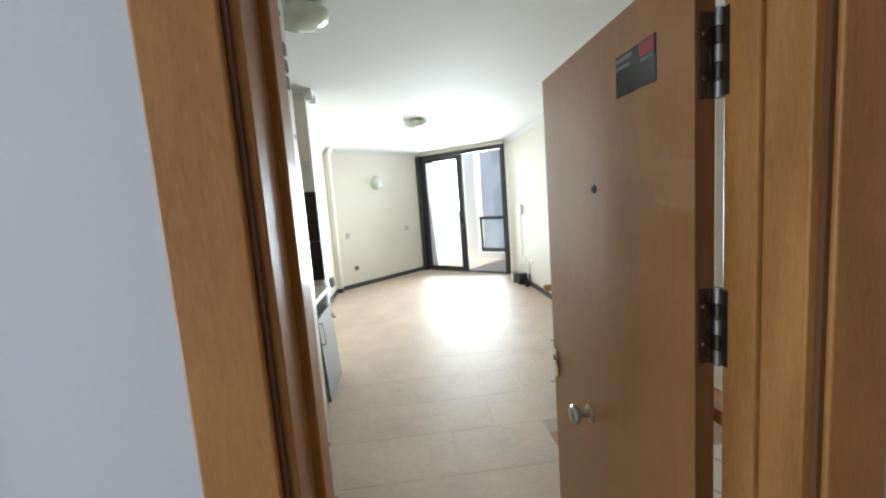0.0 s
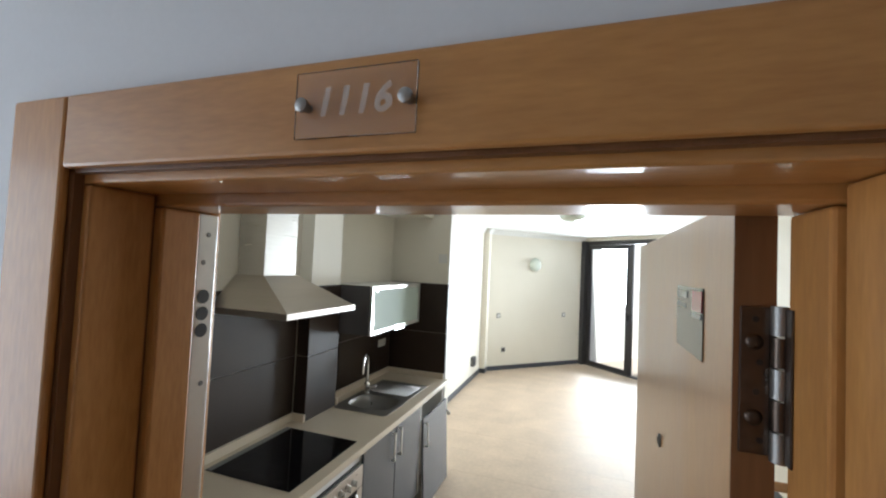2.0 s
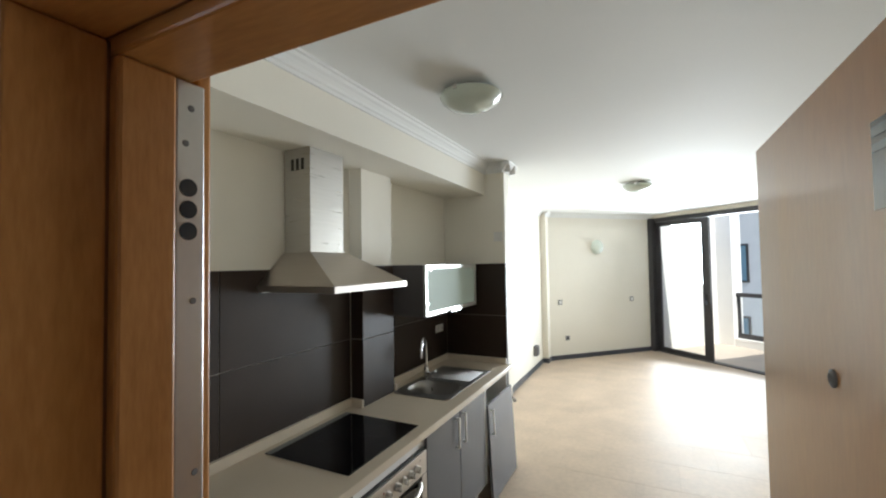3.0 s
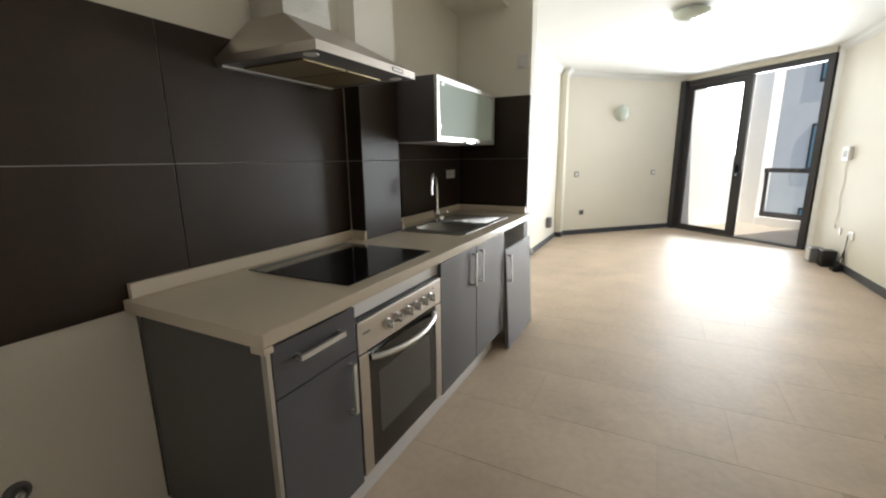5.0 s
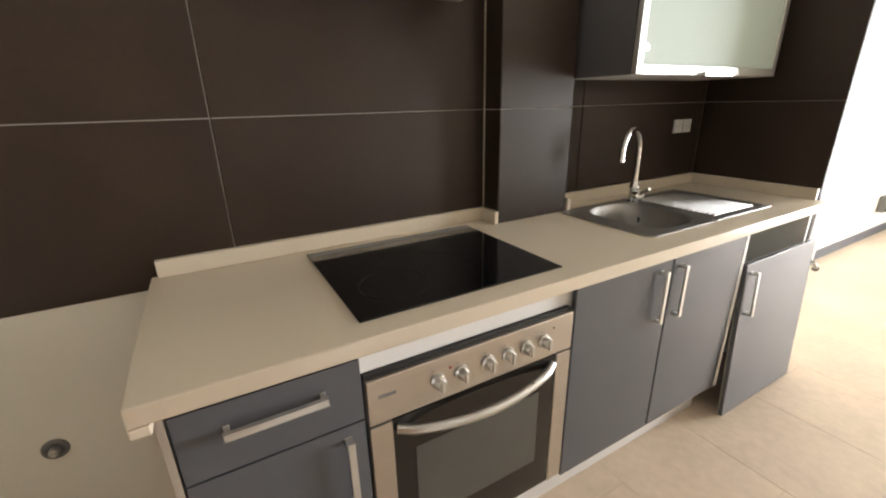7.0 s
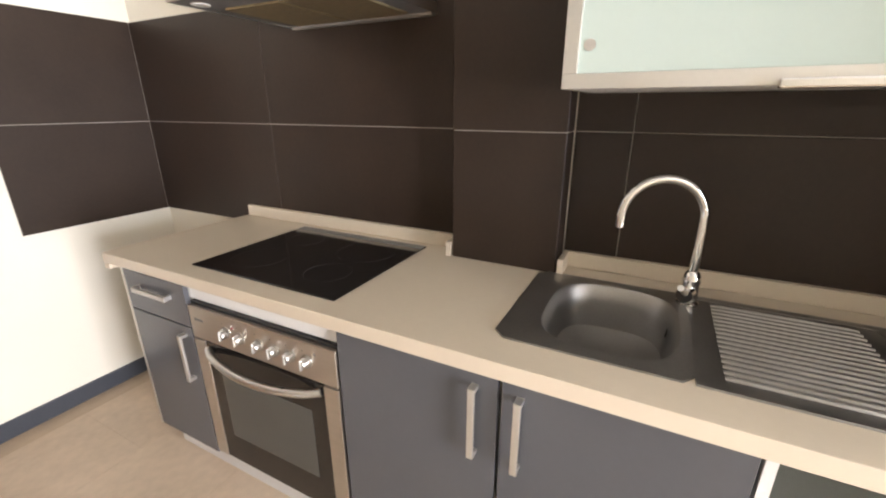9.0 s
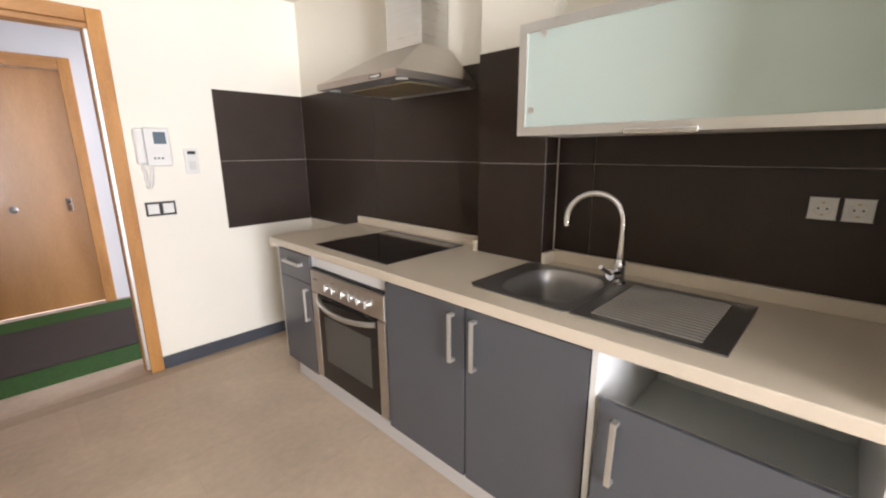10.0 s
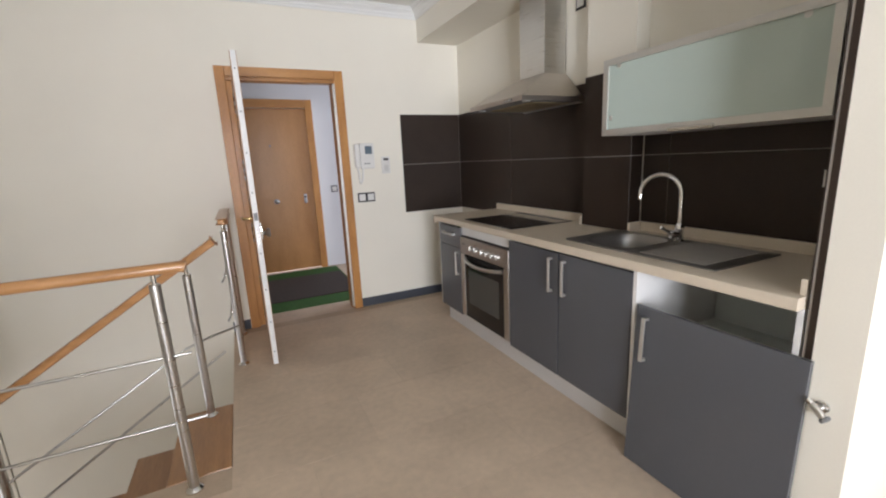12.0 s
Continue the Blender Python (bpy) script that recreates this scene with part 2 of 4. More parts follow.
def tile_piece(name, w, h, t, material, parent, matrix, chamfer=0.0015):
    """One tile w by h, lying in its local xy plane with its face at height t."""
    key = (name, round(w, 4), round(h, 4), t)
    if key not in TILE_MESHES:
        c = chamfer
        lo = [(0, 0, 0), (w, 0, 0), (w, h, 0), (0, h, 0)]
        mi = [(x, y, t - c) for x, y, _ in lo]
        hi = [(c, c, t), (w - c, c, t), (w - c, h - c, t), (c, h - c, t)]
        faces = [(8, 9, 10, 11)] + [(i, (i + 1) % 4, 4 + (i + 1) % 4, 4 + i) for i in range(4)] + [(4 + i, 4 + (i + 1) % 4, 8 + (i + 1) % 4, 8 + i) for i in range(4)]
        me = bpy.data.meshes.new(name)
        me.from_pydata(lo + mi + hi, [], faces)
        me.materials.append(material)
        TILE_MESHES[key] = me
    ob = new(name, TILE_MESHES[key])
    ob.parent = parent
    ob.matrix_basis = Matrix.Translation(-base_of(parent)) @ matrix
    return ob


def facing(origin, u, n):
    """A matrix whose x runs along u, z along n (the face), at origin."""
    u, n = Vector(u).normalized(), Vector(n).normalized()
    v = n.cross(u)
    m = Matrix((u, v, n)).transposed().to_4x4()
    m.translation = Vector(origin)
    return m


# ---- the rooms' shell ----
CEIL = 2.69
A0, A1 = Vector((0.10, 7.33)), Vector((1.79, 9.0))      # slanted wall
W1 = Vector((3.43, 7.48))                               # window's other end
OUT = Vector((0.68, 0.733))                             # out of the window

solid("wall_kitchen", box(-0.15, -0.006, 0.0, 3.225, 0, CEIL + 0.1), CREAM, "cream painted wall behind the kitchen units", "wall")
ew = box(-0.15, 1.16, -0.191, 0, -2.9, CEIL + 0.1)
box(2.08, 3.82, -0.191, 0, -2.9, CEIL + 0.1, bm=ew)
box(1.16, 2.08, -0.191, 0, 2.09, CEIL + 0.1, bm=ew)
solid("wall_entrance", ew, CREAM, "cream painted entrance wall around the flat's door", "wall")
cw = box(-1.5, 1.16, -0.197, -0.191, 0, 2.62)
box(2.08, 4.2, -0.197, -0.191, 0, 2.62, bm=cw)
box(1.16, 2.08, -0.197, -0.191, 2.09, 2.62, bm=cw)
solid("wall_corridor", cw, CORR, "smooth white plaster of the corridor wall", "wall")
NIB_X = 0.588
solid("wall_nib", box(-0.15, NIB_X, 3.231, 3.36, 1.791, CEIL + 0.1, bm=box(-0.15, NIB_X, 3.2485, 3.36, 0, 1.791)), CREAM, "cream partition end beside the kitchen units", "wall")
solid("wall_left", box(-0.15, 0, 3.36, 7.40, 0, CEIL + 0.1), CREAM, "pale wall along the living area", "wall")
solid("wall_pilaster", box(0, 0.10, 7.14, 7.34, 0, CEIL + 0.1), CREAM, "narrow cream pilaster in the living area corner", "wall")
dA = (A1 - A0).normalized()
nA = Vector((-dA.y, dA.x))
solid("wall_slanted", prism([A0, A1, A1 + nA * 0.2, A0 + nA * 0.2], 0, CEIL + 0.1), CREAM, "cream slanted end wall with sockets and a wall lamp", "wall")
solid("wall_right", box(3.5, 3.65, 1.9, 7.55, -0.3, CEIL + 0.1), CREAM, "long cream wall opposite the kitchen", "wall")
solid("wall_stairwell", box(3.80, 3.92, 0, 1.93, 0, CEIL + 0.1), CREAM, "cream wall closing the stairwell", "wall")
solid("ceiling", prism([(-0.1, -0.2), (3.9, -0.2), (3.9, 1.95), (3.6, 1.95), (3.6, 7.62), (3.43, 7.5), (1.79, 9.02), (1.7, 9.1), (-0.1, 7.5)], CEIL, CEIL + 0.12), WHITE, "white painted ceiling", "ceiling")
solid("ceiling_soffit", box(-0.006, 0.405, 0, 3.231, 2.416, CEIL), CREAM, "cream boxed beam above the kitchen", "soffit")
solid("ceiling_window_head", prism([A1, W1, W1 + OUT * 0.2, A1 + OUT * 0.2], 2.625, CEIL + 0.1), CREAM, "lintel above the balcony window", "lintel")


def cornice(p, q, inward):
    """Stepped plaster cornice under the ceiling from p to q."""
    bm = bmesh.new()
    p, q, i = Vector((*p, 0)), Vector((*q, 0)), Vector((*inward, 0))
    prof = [(0, -0.085), (0.012, -0.085), (0.014, -0.07), (0.024, -0.064), (0.026, -0.05), (0.04, -0.036), (0.054, -0.028), (0.058, -0.014), (0.072, -0.012), (0.072, 0.0), (0, 0.0)]
    ends = [[bm.verts.new(e + i * a + Vector((0, 0, CEIL + b))) for a, b in prof] for e in (p, q)]
    for k in range(len(prof)):
        j = (k + 1) % len(prof)
        bm.faces.new((ends[0][k], ends[0][j], ends[1][j], ends[1][k]))
    bm.faces.new(ends[0])
    bm.faces.new(ends[1][::-1])
    return bm


for k, (p, q, i) in enumerate([((0.405, 0), (3.8, 0), (0, 1)), ((0.405, 0.0), (0.405, 3.231), (1, 0)), ((NIB_X, 3.16), (NIB_X, 3.43), (1, 0)),
                               ((0.405, 3.231), (NIB_X + 0.07, 3.231), (0, -1)), ((NIB_X + 0.07, 3.36), (0, 3.36), (0, 1)), ((0, 3.36), (0, 7.14), (1, 0)),
                               ((0.10, 7.07), (0.10, 7.34), (1, 0)), (A0, A1, (dA.y, -dA.x)), ((3.5, 1.93), (3.5, 7.41), (-1, 0))]):
    solid("trim_cornice", cornice(p, q, i), WHITE, "white stepped plaster cornice", "cornice")

# floor slab with stairwell opening
fl = prism([(-0.1, 0.0), (2.25, 0.0), (2.25, 1.84), (3.55, 1.84), (3.55, 7.40), (3.43, 7.48), (1.79, 9.0), (1.7, 9.0), (-0.1, 7.4)], -0.25, -0.0012)
floor_ob = solid("floor", fl, GROUT_F, "beige porcelain tiled floor with thin joints", "floor")

# corridor
solid("floor_corridor", box(1.161, 2.079, -0.198, -0.001, -0.2, -0.004, bm=box(-1.5, 4.2, -2.1, -0.1985, -0.2, -0.004)), STONE, "beige tiled corridor floor", "floor")
solid("ceiling_corridor", box(-1.5, 4.2, -2.1, -0.191, 2.62, 2.72), WHITE, "white corridor ceiling", "ceiling")
co = box(-1.5, 1.165, -2.05, -1.9, 0, 2.62)
box(2.02, 4.2, -2.05, -1.9, 0, 2.62, bm=co)
box(1.165, 2.02, -2.05, -1.9, 2.07, 2.62, bm=co)
solid("wall_corridor_opposite", co, CORR, "white corridor wall around the neighbouring door", "wall")
solid("wall_corridor_end", box(4.2, 4.3, -2.1, -0.2, 0, 2.7), CORR, "white end wall of the corridor", "wall")
# unseen end wall, opened only for the corridor's fill lamp
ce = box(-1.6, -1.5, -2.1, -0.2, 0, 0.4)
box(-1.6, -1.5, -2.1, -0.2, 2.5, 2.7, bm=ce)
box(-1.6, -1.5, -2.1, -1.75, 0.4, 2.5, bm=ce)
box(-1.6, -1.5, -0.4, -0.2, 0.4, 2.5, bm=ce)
solid("wall_corridor_fill_end", ce, CORR, "unseen white corridor end wall with an opening for the fill lamp", "wall")

# lower storey around the stairs
lw = box(3.83, 6.2, -0.2, 0, -2.9, 0.05)
solid("wall_lower_back", lw, CREAM, "cream stairwell wall of the lower storey", "wall")
solid("wall_lower_front", box(2.25, 6.2, 1.9, 2.05, -2.9, -0.251), CREAM, "cream wall beside the lower stairs", "wall")
solid("wall_lower_end", box(2.1, 2.249, 0.001, 1.9, -2.9, -0.25), CREAM, "cream wall under the upper floor", "wall")
# end wall out of view; the opening is made for the fill lamp
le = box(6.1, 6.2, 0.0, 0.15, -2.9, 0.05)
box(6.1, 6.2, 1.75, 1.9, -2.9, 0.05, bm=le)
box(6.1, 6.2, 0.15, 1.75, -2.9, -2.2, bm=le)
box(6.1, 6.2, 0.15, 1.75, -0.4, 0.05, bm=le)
solid("wall_lower_fill_end", le, CREAM, "unseen cream end wall of the lower storey, opened for the fill lamp", "wall")
solid("floor_lower", box(2.1, 6.2, 0.001, 2.05, -3.0, -2.9), STONE, "beige floor of the lower storey", "floor")
solid("ceiling_lower", box(3.92, 6.1, 0.001, 1.899, -0.1, 0.05), WHITE, "white ceiling of the lower storey", "ceiling")

# skirting tiles
def skirting(p, q, out, z=0.082, t=0.012):
    p, q, o = Vector(p), Vector(q), Vector(out)
    return solid("baseboard", prism([p, q, q + o * t, p + o * t], 0, z), BASE, "slate blue tiled skirting", "baseboard")


skirting((0.0, 0.0), (1.13, 0.0), (0, 1))
skirting((2.115, 0.0), (2.25, 0.0), (0, 1))
skirting((-0.006, 0.012), (-0.006, 0.70), (1, 0))
skirting((NIB_X, 3.231), (NIB_X, 3.372), (1, 0))
skirting((0.0, 3.36), (NIB_X, 3.36), (0, 1))
skirting((0.0, 3.372), (0.0, 7.14), (1, 0))
skirting((0.0, 7.14), (0.112, 7.14), (0, -1))
skirting((0.10, 7.14), (0.10, 7.33), (1, 0))
skirting(A0, A1, (dA.y, -dA.x))
skirting((3.5, 1.9), (3.5, 7.41), (-1, 0))

# ---- balcony window ----
dW = (W1 - A1).normalized()
LW = (W1 - A1).length


def wbox(s0, s1, o0, o1, z0, z1, bm=None):
    """A box along the window line: s along it, o outward."""
    pts = [A1 + dW * s0 + OUT * o0, A1 + dW * s1 + OUT * o0, A1 + dW * s1 + OUT * o1, A1 + dW * s0 + OUT * o1]
    return prism(pts, z0, z1, bm)


win = thing("window_1", (*A1, 0), "tall dark bronze sliding balcony door, one half open", "window", kind="structure")
wf = wbox(0.002, 0.10, -0.085, 0.12, 0, 2.62)
part("frame_side", wf, DARKFRAME, win)
part("frame_side", wbox(LW - 0.085, LW, 0.0, 0.12, 0, 2.62), DARKFRAME, win)
part("frame_head", wbox(0.10, LW - 0.085, 0.0, 0.12, 2.54, 2.62), DARKFRAME, win)
part("sill", wbox(0.10, LW - 0.085, 0.0, 0.12, -0.01, 0.02), DARKFRAME, win)
sash = part("sash", wbox(0.105, 0.185, 0.02, 0.065, 0.025, 2.535), DARKFRAME, win)
part("sash_stile", wbox(1.06, 1.20, 0.02, 0.065, 0.025, 2.535), DARKFRAME, win)
part("sash_rail", wbox(0.185, 1.06, 0.02, 0.065, 0.025, 0.10), DARKFRAME, win)
part("sash_rail", wbox(0.185, 1.06, 0.02, 0.065, 2.45, 2.535), DARKFRAME, win)
pane = part("pane", wbox(0.185, 1.06, 0.039, 0.045, 0.10, 2.45), GLASS, win)
pane.visible_shadow = False
part("handle", wbox(1.12, 1.14, -0.03, 0.02, 1.0, 1.18), BLACK, win)

# ---- balcony and beyond ----
def bal(s, o):
    p = A1 + dW * s + OUT * o
    return (p.x, p.y)


solid("floor_balcony", prism([bal(-0.2, 0.12), bal(LW + 1.2, 0.12), bal(LW + 1.2, 2.15), bal(-0.2, 2.15)], -0.2, -0.02), BALTILE, "sunlit tiled balcony floor", "floor")
solid("wall_balcony", prism([bal(-0.2, 0.12), bal(0.0, 0.12), bal(0.0, 1.85), bal(0.33, 1.85), bal(0.33, 2.15), bal(-0.2, 2.15)], -0.2, 2.9), OUTWALL, "white rendered side wall of the balcony", "wall")
solid("wall_balcony_end", prism([bal(LW + 1.2, 0.0), bal(LW + 1.35, 0.0), bal(LW + 1.35, 2.15), bal(LW + 1.2, 2.15)], -0.2, 2.9), OUTWALL, "white rendered far side of the balcony", "wall")
solid("wall_facade", prism([bal(LW + 0.03, 0.0), bal(LW + 1.3, 0.0), bal(LW + 1.3, 0.12), bal(LW + 0.03, 0.12)], -0.2, 2.9), OUTWALL, "white rendered outer wall", "wall")
solid("wall_balcony_kerb", prism([bal(0.33, 1.86), bal(LW + 1.2, 1.86), bal(LW + 1.2, 2.15), bal(0.33, 2.15)], -0.02, 0.14), OUTWALL, "low rendered kerb under the balcony railing", "kerb")
br = thing("balcony_railing", (*bal(0.4, 2.0), 0.14), "dark metal balcony railing with glass panels on a low kerb", "railing")
part("bottom_bar", wbox(0.332, LW + 1.2, 1.97, 2.03, 0.14, 0.24), DARKFRAME, br)
part("top_bar", wbox(0.332, LW + 1.2, 1.95, 2.05, 1.00, 1.08), DARKFRAME, br)
for s in (0.34, 1.34, 2.34, 3.36):
    part("post", wbox(s, s + 0.04, 1.98, 2.02, 0.24, 1.0), DARKFRAME, br)
for s in (0.38, 1.38, 2.38):
    g = part("pane", wbox(s, s + 0.96, 1.996, 2.004, 0.24, 1.0), GLASS, br)
    g.visible_shadow = False

solid("ground", box(-600, 600, -600, 600, -9.3, -9.0), GROUNDM, "pale ground far below the balcony", "ground")


def far_house():
    """Apartment block across the street, facing the balcony."""
    c = A1 + dW * -4.5 + OUT * 11.0
    h = thing("apartment_building", (c.x, c.y, -9.0), "white apartment block with bluish windows across the street", "building")

    def hb(s0, s1, o0, o1, z0, z1):
        return prism([c + dW * s + OUT * o for s, o in ((s0, o0), (s1, o0), (s1, o1), (s0, o1))], z0, z1)

    part("wall", hb(-9, 9, 0, 8, -9, 9), OUTWALL, h)
    part("roof", hb(-9.3, 9.3, -0.3, 8.3, 9, 9.3), OUTWALL, h)
    for z in (-8.2, -5.2, -2.2, 0.8, 3.8, 6.4):
        for s in (-7.6, -4.9, -2.2, 0.5, 3.2, 5.9):
            w = part("window", hb(s, s + 1.5, -0.06, 0.0, z, z + 1.6), DARKFRAME, h)
            part("pane", hb(s + 0.08, s + 0.71, -0.075, -0.06, z + 0.08, z + 1.52), BLUEGLASS, w)
            part("pane", hb(s + 0.79, s + 1.42, -0.075, -0.06, z + 0.08, z + 1.52), BLUEGLASS, w)


far_house()

# ---- entrance door ----
def casing(x0, x1, z1, w, y0, y1, name, label, head=0):
    """A flat door surround with two uprights and a head, slightly rounded."""
    t = thing(name, ((x0 + x1) / 2, (y0 + y1) / 2, 0), label, "door frame", kind="structure")
    part("upright", box(x0, x0 + w, y0, y1, 0, z1, 0.004), WOODV, t)
    part("upright", box(x1 - w, x1, y0, y1, 0, z1, 0.004), WOODV, t)
    part("head", box(x0 + w + 0.001, x1 - w - 0.001, y0, y1, z1 - (head or w), z1, 0.004), WOODH, t)
    return t


casing(1.087, 2.128, 2.156, 0.104, -0.2095, -0.1978, "trim_casing_corridor", "varnished oak door surround on the corridor side", 0.090)
casing(1.130, 2.112, 2.134, 0.072, 0.002, 0.022, "trim_casing_room", "varnished oak door surround on the room side")
jm = thing("door_frame", (1.6, -0.1, 0), "varnished oak door lining with a stepped rebate", "door frame", kind="structure")
# shade between casing and lining put into colour, as dark strips
part("groove_shade", box(1.162, 1.197, -0.1975, -0.186, 0, 2.062), WOODDARK, jm)
part("groove_shade", box(2.018, 2.078, -0.1975, -0.186, 0, 2.062), WOODDARK, jm)
part("groove_shade", box(1.197, 2.018, -0.1975, -0.186, 2.062, 2.085), WOODDARK, jm)
part("lining", box(1.162, 1.209, -0.186, -0.102, 0, 2.050, 0.003), WOODV, jm)
part("lining", box(2.004, 2.078, -0.186, -0.102, 0, 2.050, 0.003), WOODV, jm)
part("lining_head", box(1.162, 2.078, -0.186, -0.102, 2.051, 2.088, 0.003), WOODH, jm)
# dark strips again, for the shade between lining and stop
part("groove_shade", box(1.162, 1.205, -0.102, -0.098, 0, 2.050), WOODDARK, jm)
part("groove_shade", box(2.008, 2.078, -0.102, -0.098, 0, 2.050), WOODDARK, jm)
part("groove_shade", box(1.205, 2.008, -0.102, -0.098, 2.054, 2.085), WOODDARK, jm)
part("stop", box(1.162, 1.222, -0.098, -0.0355, 0, 2.034, 0.004), WOODV, jm)
part("stop", box(1.997, 2.078, -0.098, -0.020, 0, 2.034, 0.004), WOODV, jm)
part("rebate", box(2.036, 2.078, -0.0198, 0.001, 0, 2.034), WOODV, jm)
part("stop_head", box(1.162, 2.078, -0.098, -0.012, 2.035, 2.088, 0.004), WOODH, jm)
strike = part("strike_plate", box(1.162, 1.219, -0.035, 0.001, 0.02, 2.033, 0.002), ALU, jm, "dull metal strike strip with bolt holes")
for z in (1.846, 1.873, 1.900, 1.02, 1.05, 1.08, 0.30, 0.33, 0.36):
    part("bolt_hole", lathe((1.2165, -0.020, z), [(0.0, 0), (0.0112, 0), (0.0112, 0.0034), (0.0, 0.0034)], 16, (1, 0, 0)), BLACK, strike)
for z in (2.0, 1.955, 1.76, 1.55, 1.2, 0.9, 0.55, 0.15):
    part("screw", lathe((1.2185, -0.016 + 0.008 * math.cos(z * 40), z), [(0.0045, 0), (0.004, 0.0012), (0.0, 0.0014)], 10, (1, 0, 0)), GREYP, strike)

# open leaf, hinged at the stair side, standing square to the wall
leaf = new("door_1")
leaf.matrix_basis = Matrix.Translation((1.974, -0.004, 0)) @ Matrix.Rotation(radians(-0.4), 4, "Z")
tagged(leaf, "open oak veneered armoured entrance door with brass knob", "door", kind="structure")


def leaf_part(name, bm, material, parent=None, label="", smooth=False):
    ob = part(name, bm, material, None, label, smooth)
    ob.parent = parent or leaf
    return ob


leaf_part("panel", box(-0.019, 0.019, 0.003, 0.856, 0.008, 2.052, 0.002), WOODDOOR)
leaf_part("edge_strip", box(-0.016, 0.016, 0.856, 0.8595, 0.008, 2.052, 0.001), WHITELAM, None, "pale metal edge strip with lock holes")
leaf_part("hinge_edge", box(-0.0195, 0.0195, 0.0, 0.003, 0.008, 2.052), WOODDARK, None, "dark bare wood hinge edge")
for z in (0.1, 0.32, 0.55, 0.8, 1.2, 1.45, 1.7, 1.95):
    leaf_part("screw", lathe((0.0, 0.8594, z), [(0.0045, 0), (0.004, 0.001), (0, 0.0012)], 10, (0, 1, 0)), BLACK)
for z in (0.86, 0.885, 0.91, 0.935, 0.96):
    leaf_part("lock_bolt", lathe((0.0, 0.8594, z), [(0.007, 0), (0.007, 0.002), (0, 0.0025)], 12, (0, 1, 0)), STEEL)
leaf_part("latch_plate", box(-0.012, 0.012, 0.8594, 0.8609, 1.02, 1.07), GREYP)
# outside knob with its rose, keyhole cover and spy hole
leaf_part("knob", lathe((-0.019, 0.515, 0.885), [(0.0, 0), (0.030, 0), (0.030, 0.006), (0.014, 0.009), (0.011, 0.03), (0.019, 0.040), (0.031, 0.050), (0.033, 0.058), (0.029, 0.066), (0.018, 0.070), (0.0, 0.071)], 28, (-1, 0, 0)), STEEL, None, "worn brushed metal knob", True)
leaf_part("keyhole_cover", box(-0.028, -0.019, 0.796, 0.833, 0.885, 1.0, 0.008), CHROME, None, "bright metal lock cover", True)
leaf_part("cylinder", lathe((-0.028, 0.815, 0.965), [(0.013, 0), (0.013, 0.004), (0.010, 0.007), (0, 0.008)], 20, (-1, 0, 0)), BRASS, None, "", True)
leaf_part("spy_hole", lathe((-0.019, 0.438, 1.63), [(0.013, 0), (0.013, 0.003), (0.008, 0.005), (0.005, 0.002), (0.0, 0.001)], 20, (-1, 0, 0)), GREYP, None, "", True)
st = leaf_part("sticker", box(-0.0205, -0.019, 0.122, 0.292, 1.853, 1.952), STICKER, None, "dark glossy alarm sticker with unreadable print")
leaf_part("print_red", box(-0.0215, -0.0205, 0.126, 0.184, 1.918, 1.948), STICKRED, st)
for a, b, z, h in ((0.215, 0.288, 1.934, 0.011), (0.225, 0.288, 1.917, 0.009), (0.130, 0.180, 1.908, 0.007)):
    leaf_part("print_bar", box(-0.0215, -0.0205, a, b, z, z + h), STICKBAR, st)
# inside lever
leaf_part("lever_plate", box(0.019, 0.027, 0.78, 0.825, 0.90, 1.10, 0.004), BRASS, None, "brass lever plate")
leaf_part("lever", rod([(0.027, 0.802, 1.03), (0.067, 0.802, 1.03), (0.077, 0.796, 1.03), (0.080, 0.78, 1.03), (0.080, 0.69, 1.03)], 0.008), BRASS, None, "brass lever handle", True)
for z in (1.862, 1.343, 0.824):
    h = leaf_part("hinge", box(-0.014, 0.019, -0.003, 0.0, z - 0.077, z + 0.077, 0.0012), BRONZE, None, "dark bronze hinge with domed screws")
    for dz in (0.040, -0.039):
        leaf_part("screw", lathe((-0.001, -0.003, z + dz), [(0.0085, 0), (0.0078, 0.0015), (0.005, 0.003), (0, 0.0036)], 16, (0, -1, 0)), BRONZE, h, "", True)
    for dx, dz in ((0.0, 0.064), (0.004, 0.019), (0.001, -0.012), (0.005, -0.062)):
        leaf_part("screw_hole", lathe((dx, -0.0032, z + dz), [(0.0032, 0), (0.0032, 0.0006), (0, 0.0007)], 10, (0, -1, 0)), BLACK, h)
    for k in range(5):
        z0 = z - 0.080 + k * 0.032
        leaf_part("knuckle", lathe((0.0195, -0.010, z0 + 0.001), [(0, 0), (0.0085, 0.0), (0.0085, 0.030), (0, 0.030)], 16), SINK if k % 2 == 0 else BRONZE, h, "", True)
    leaf_part("frame_leaf", box(0.0205, 0.0228, -0.032, -0.016, z - 0.077, z + 0.077, 0.001), BRONZE, h)

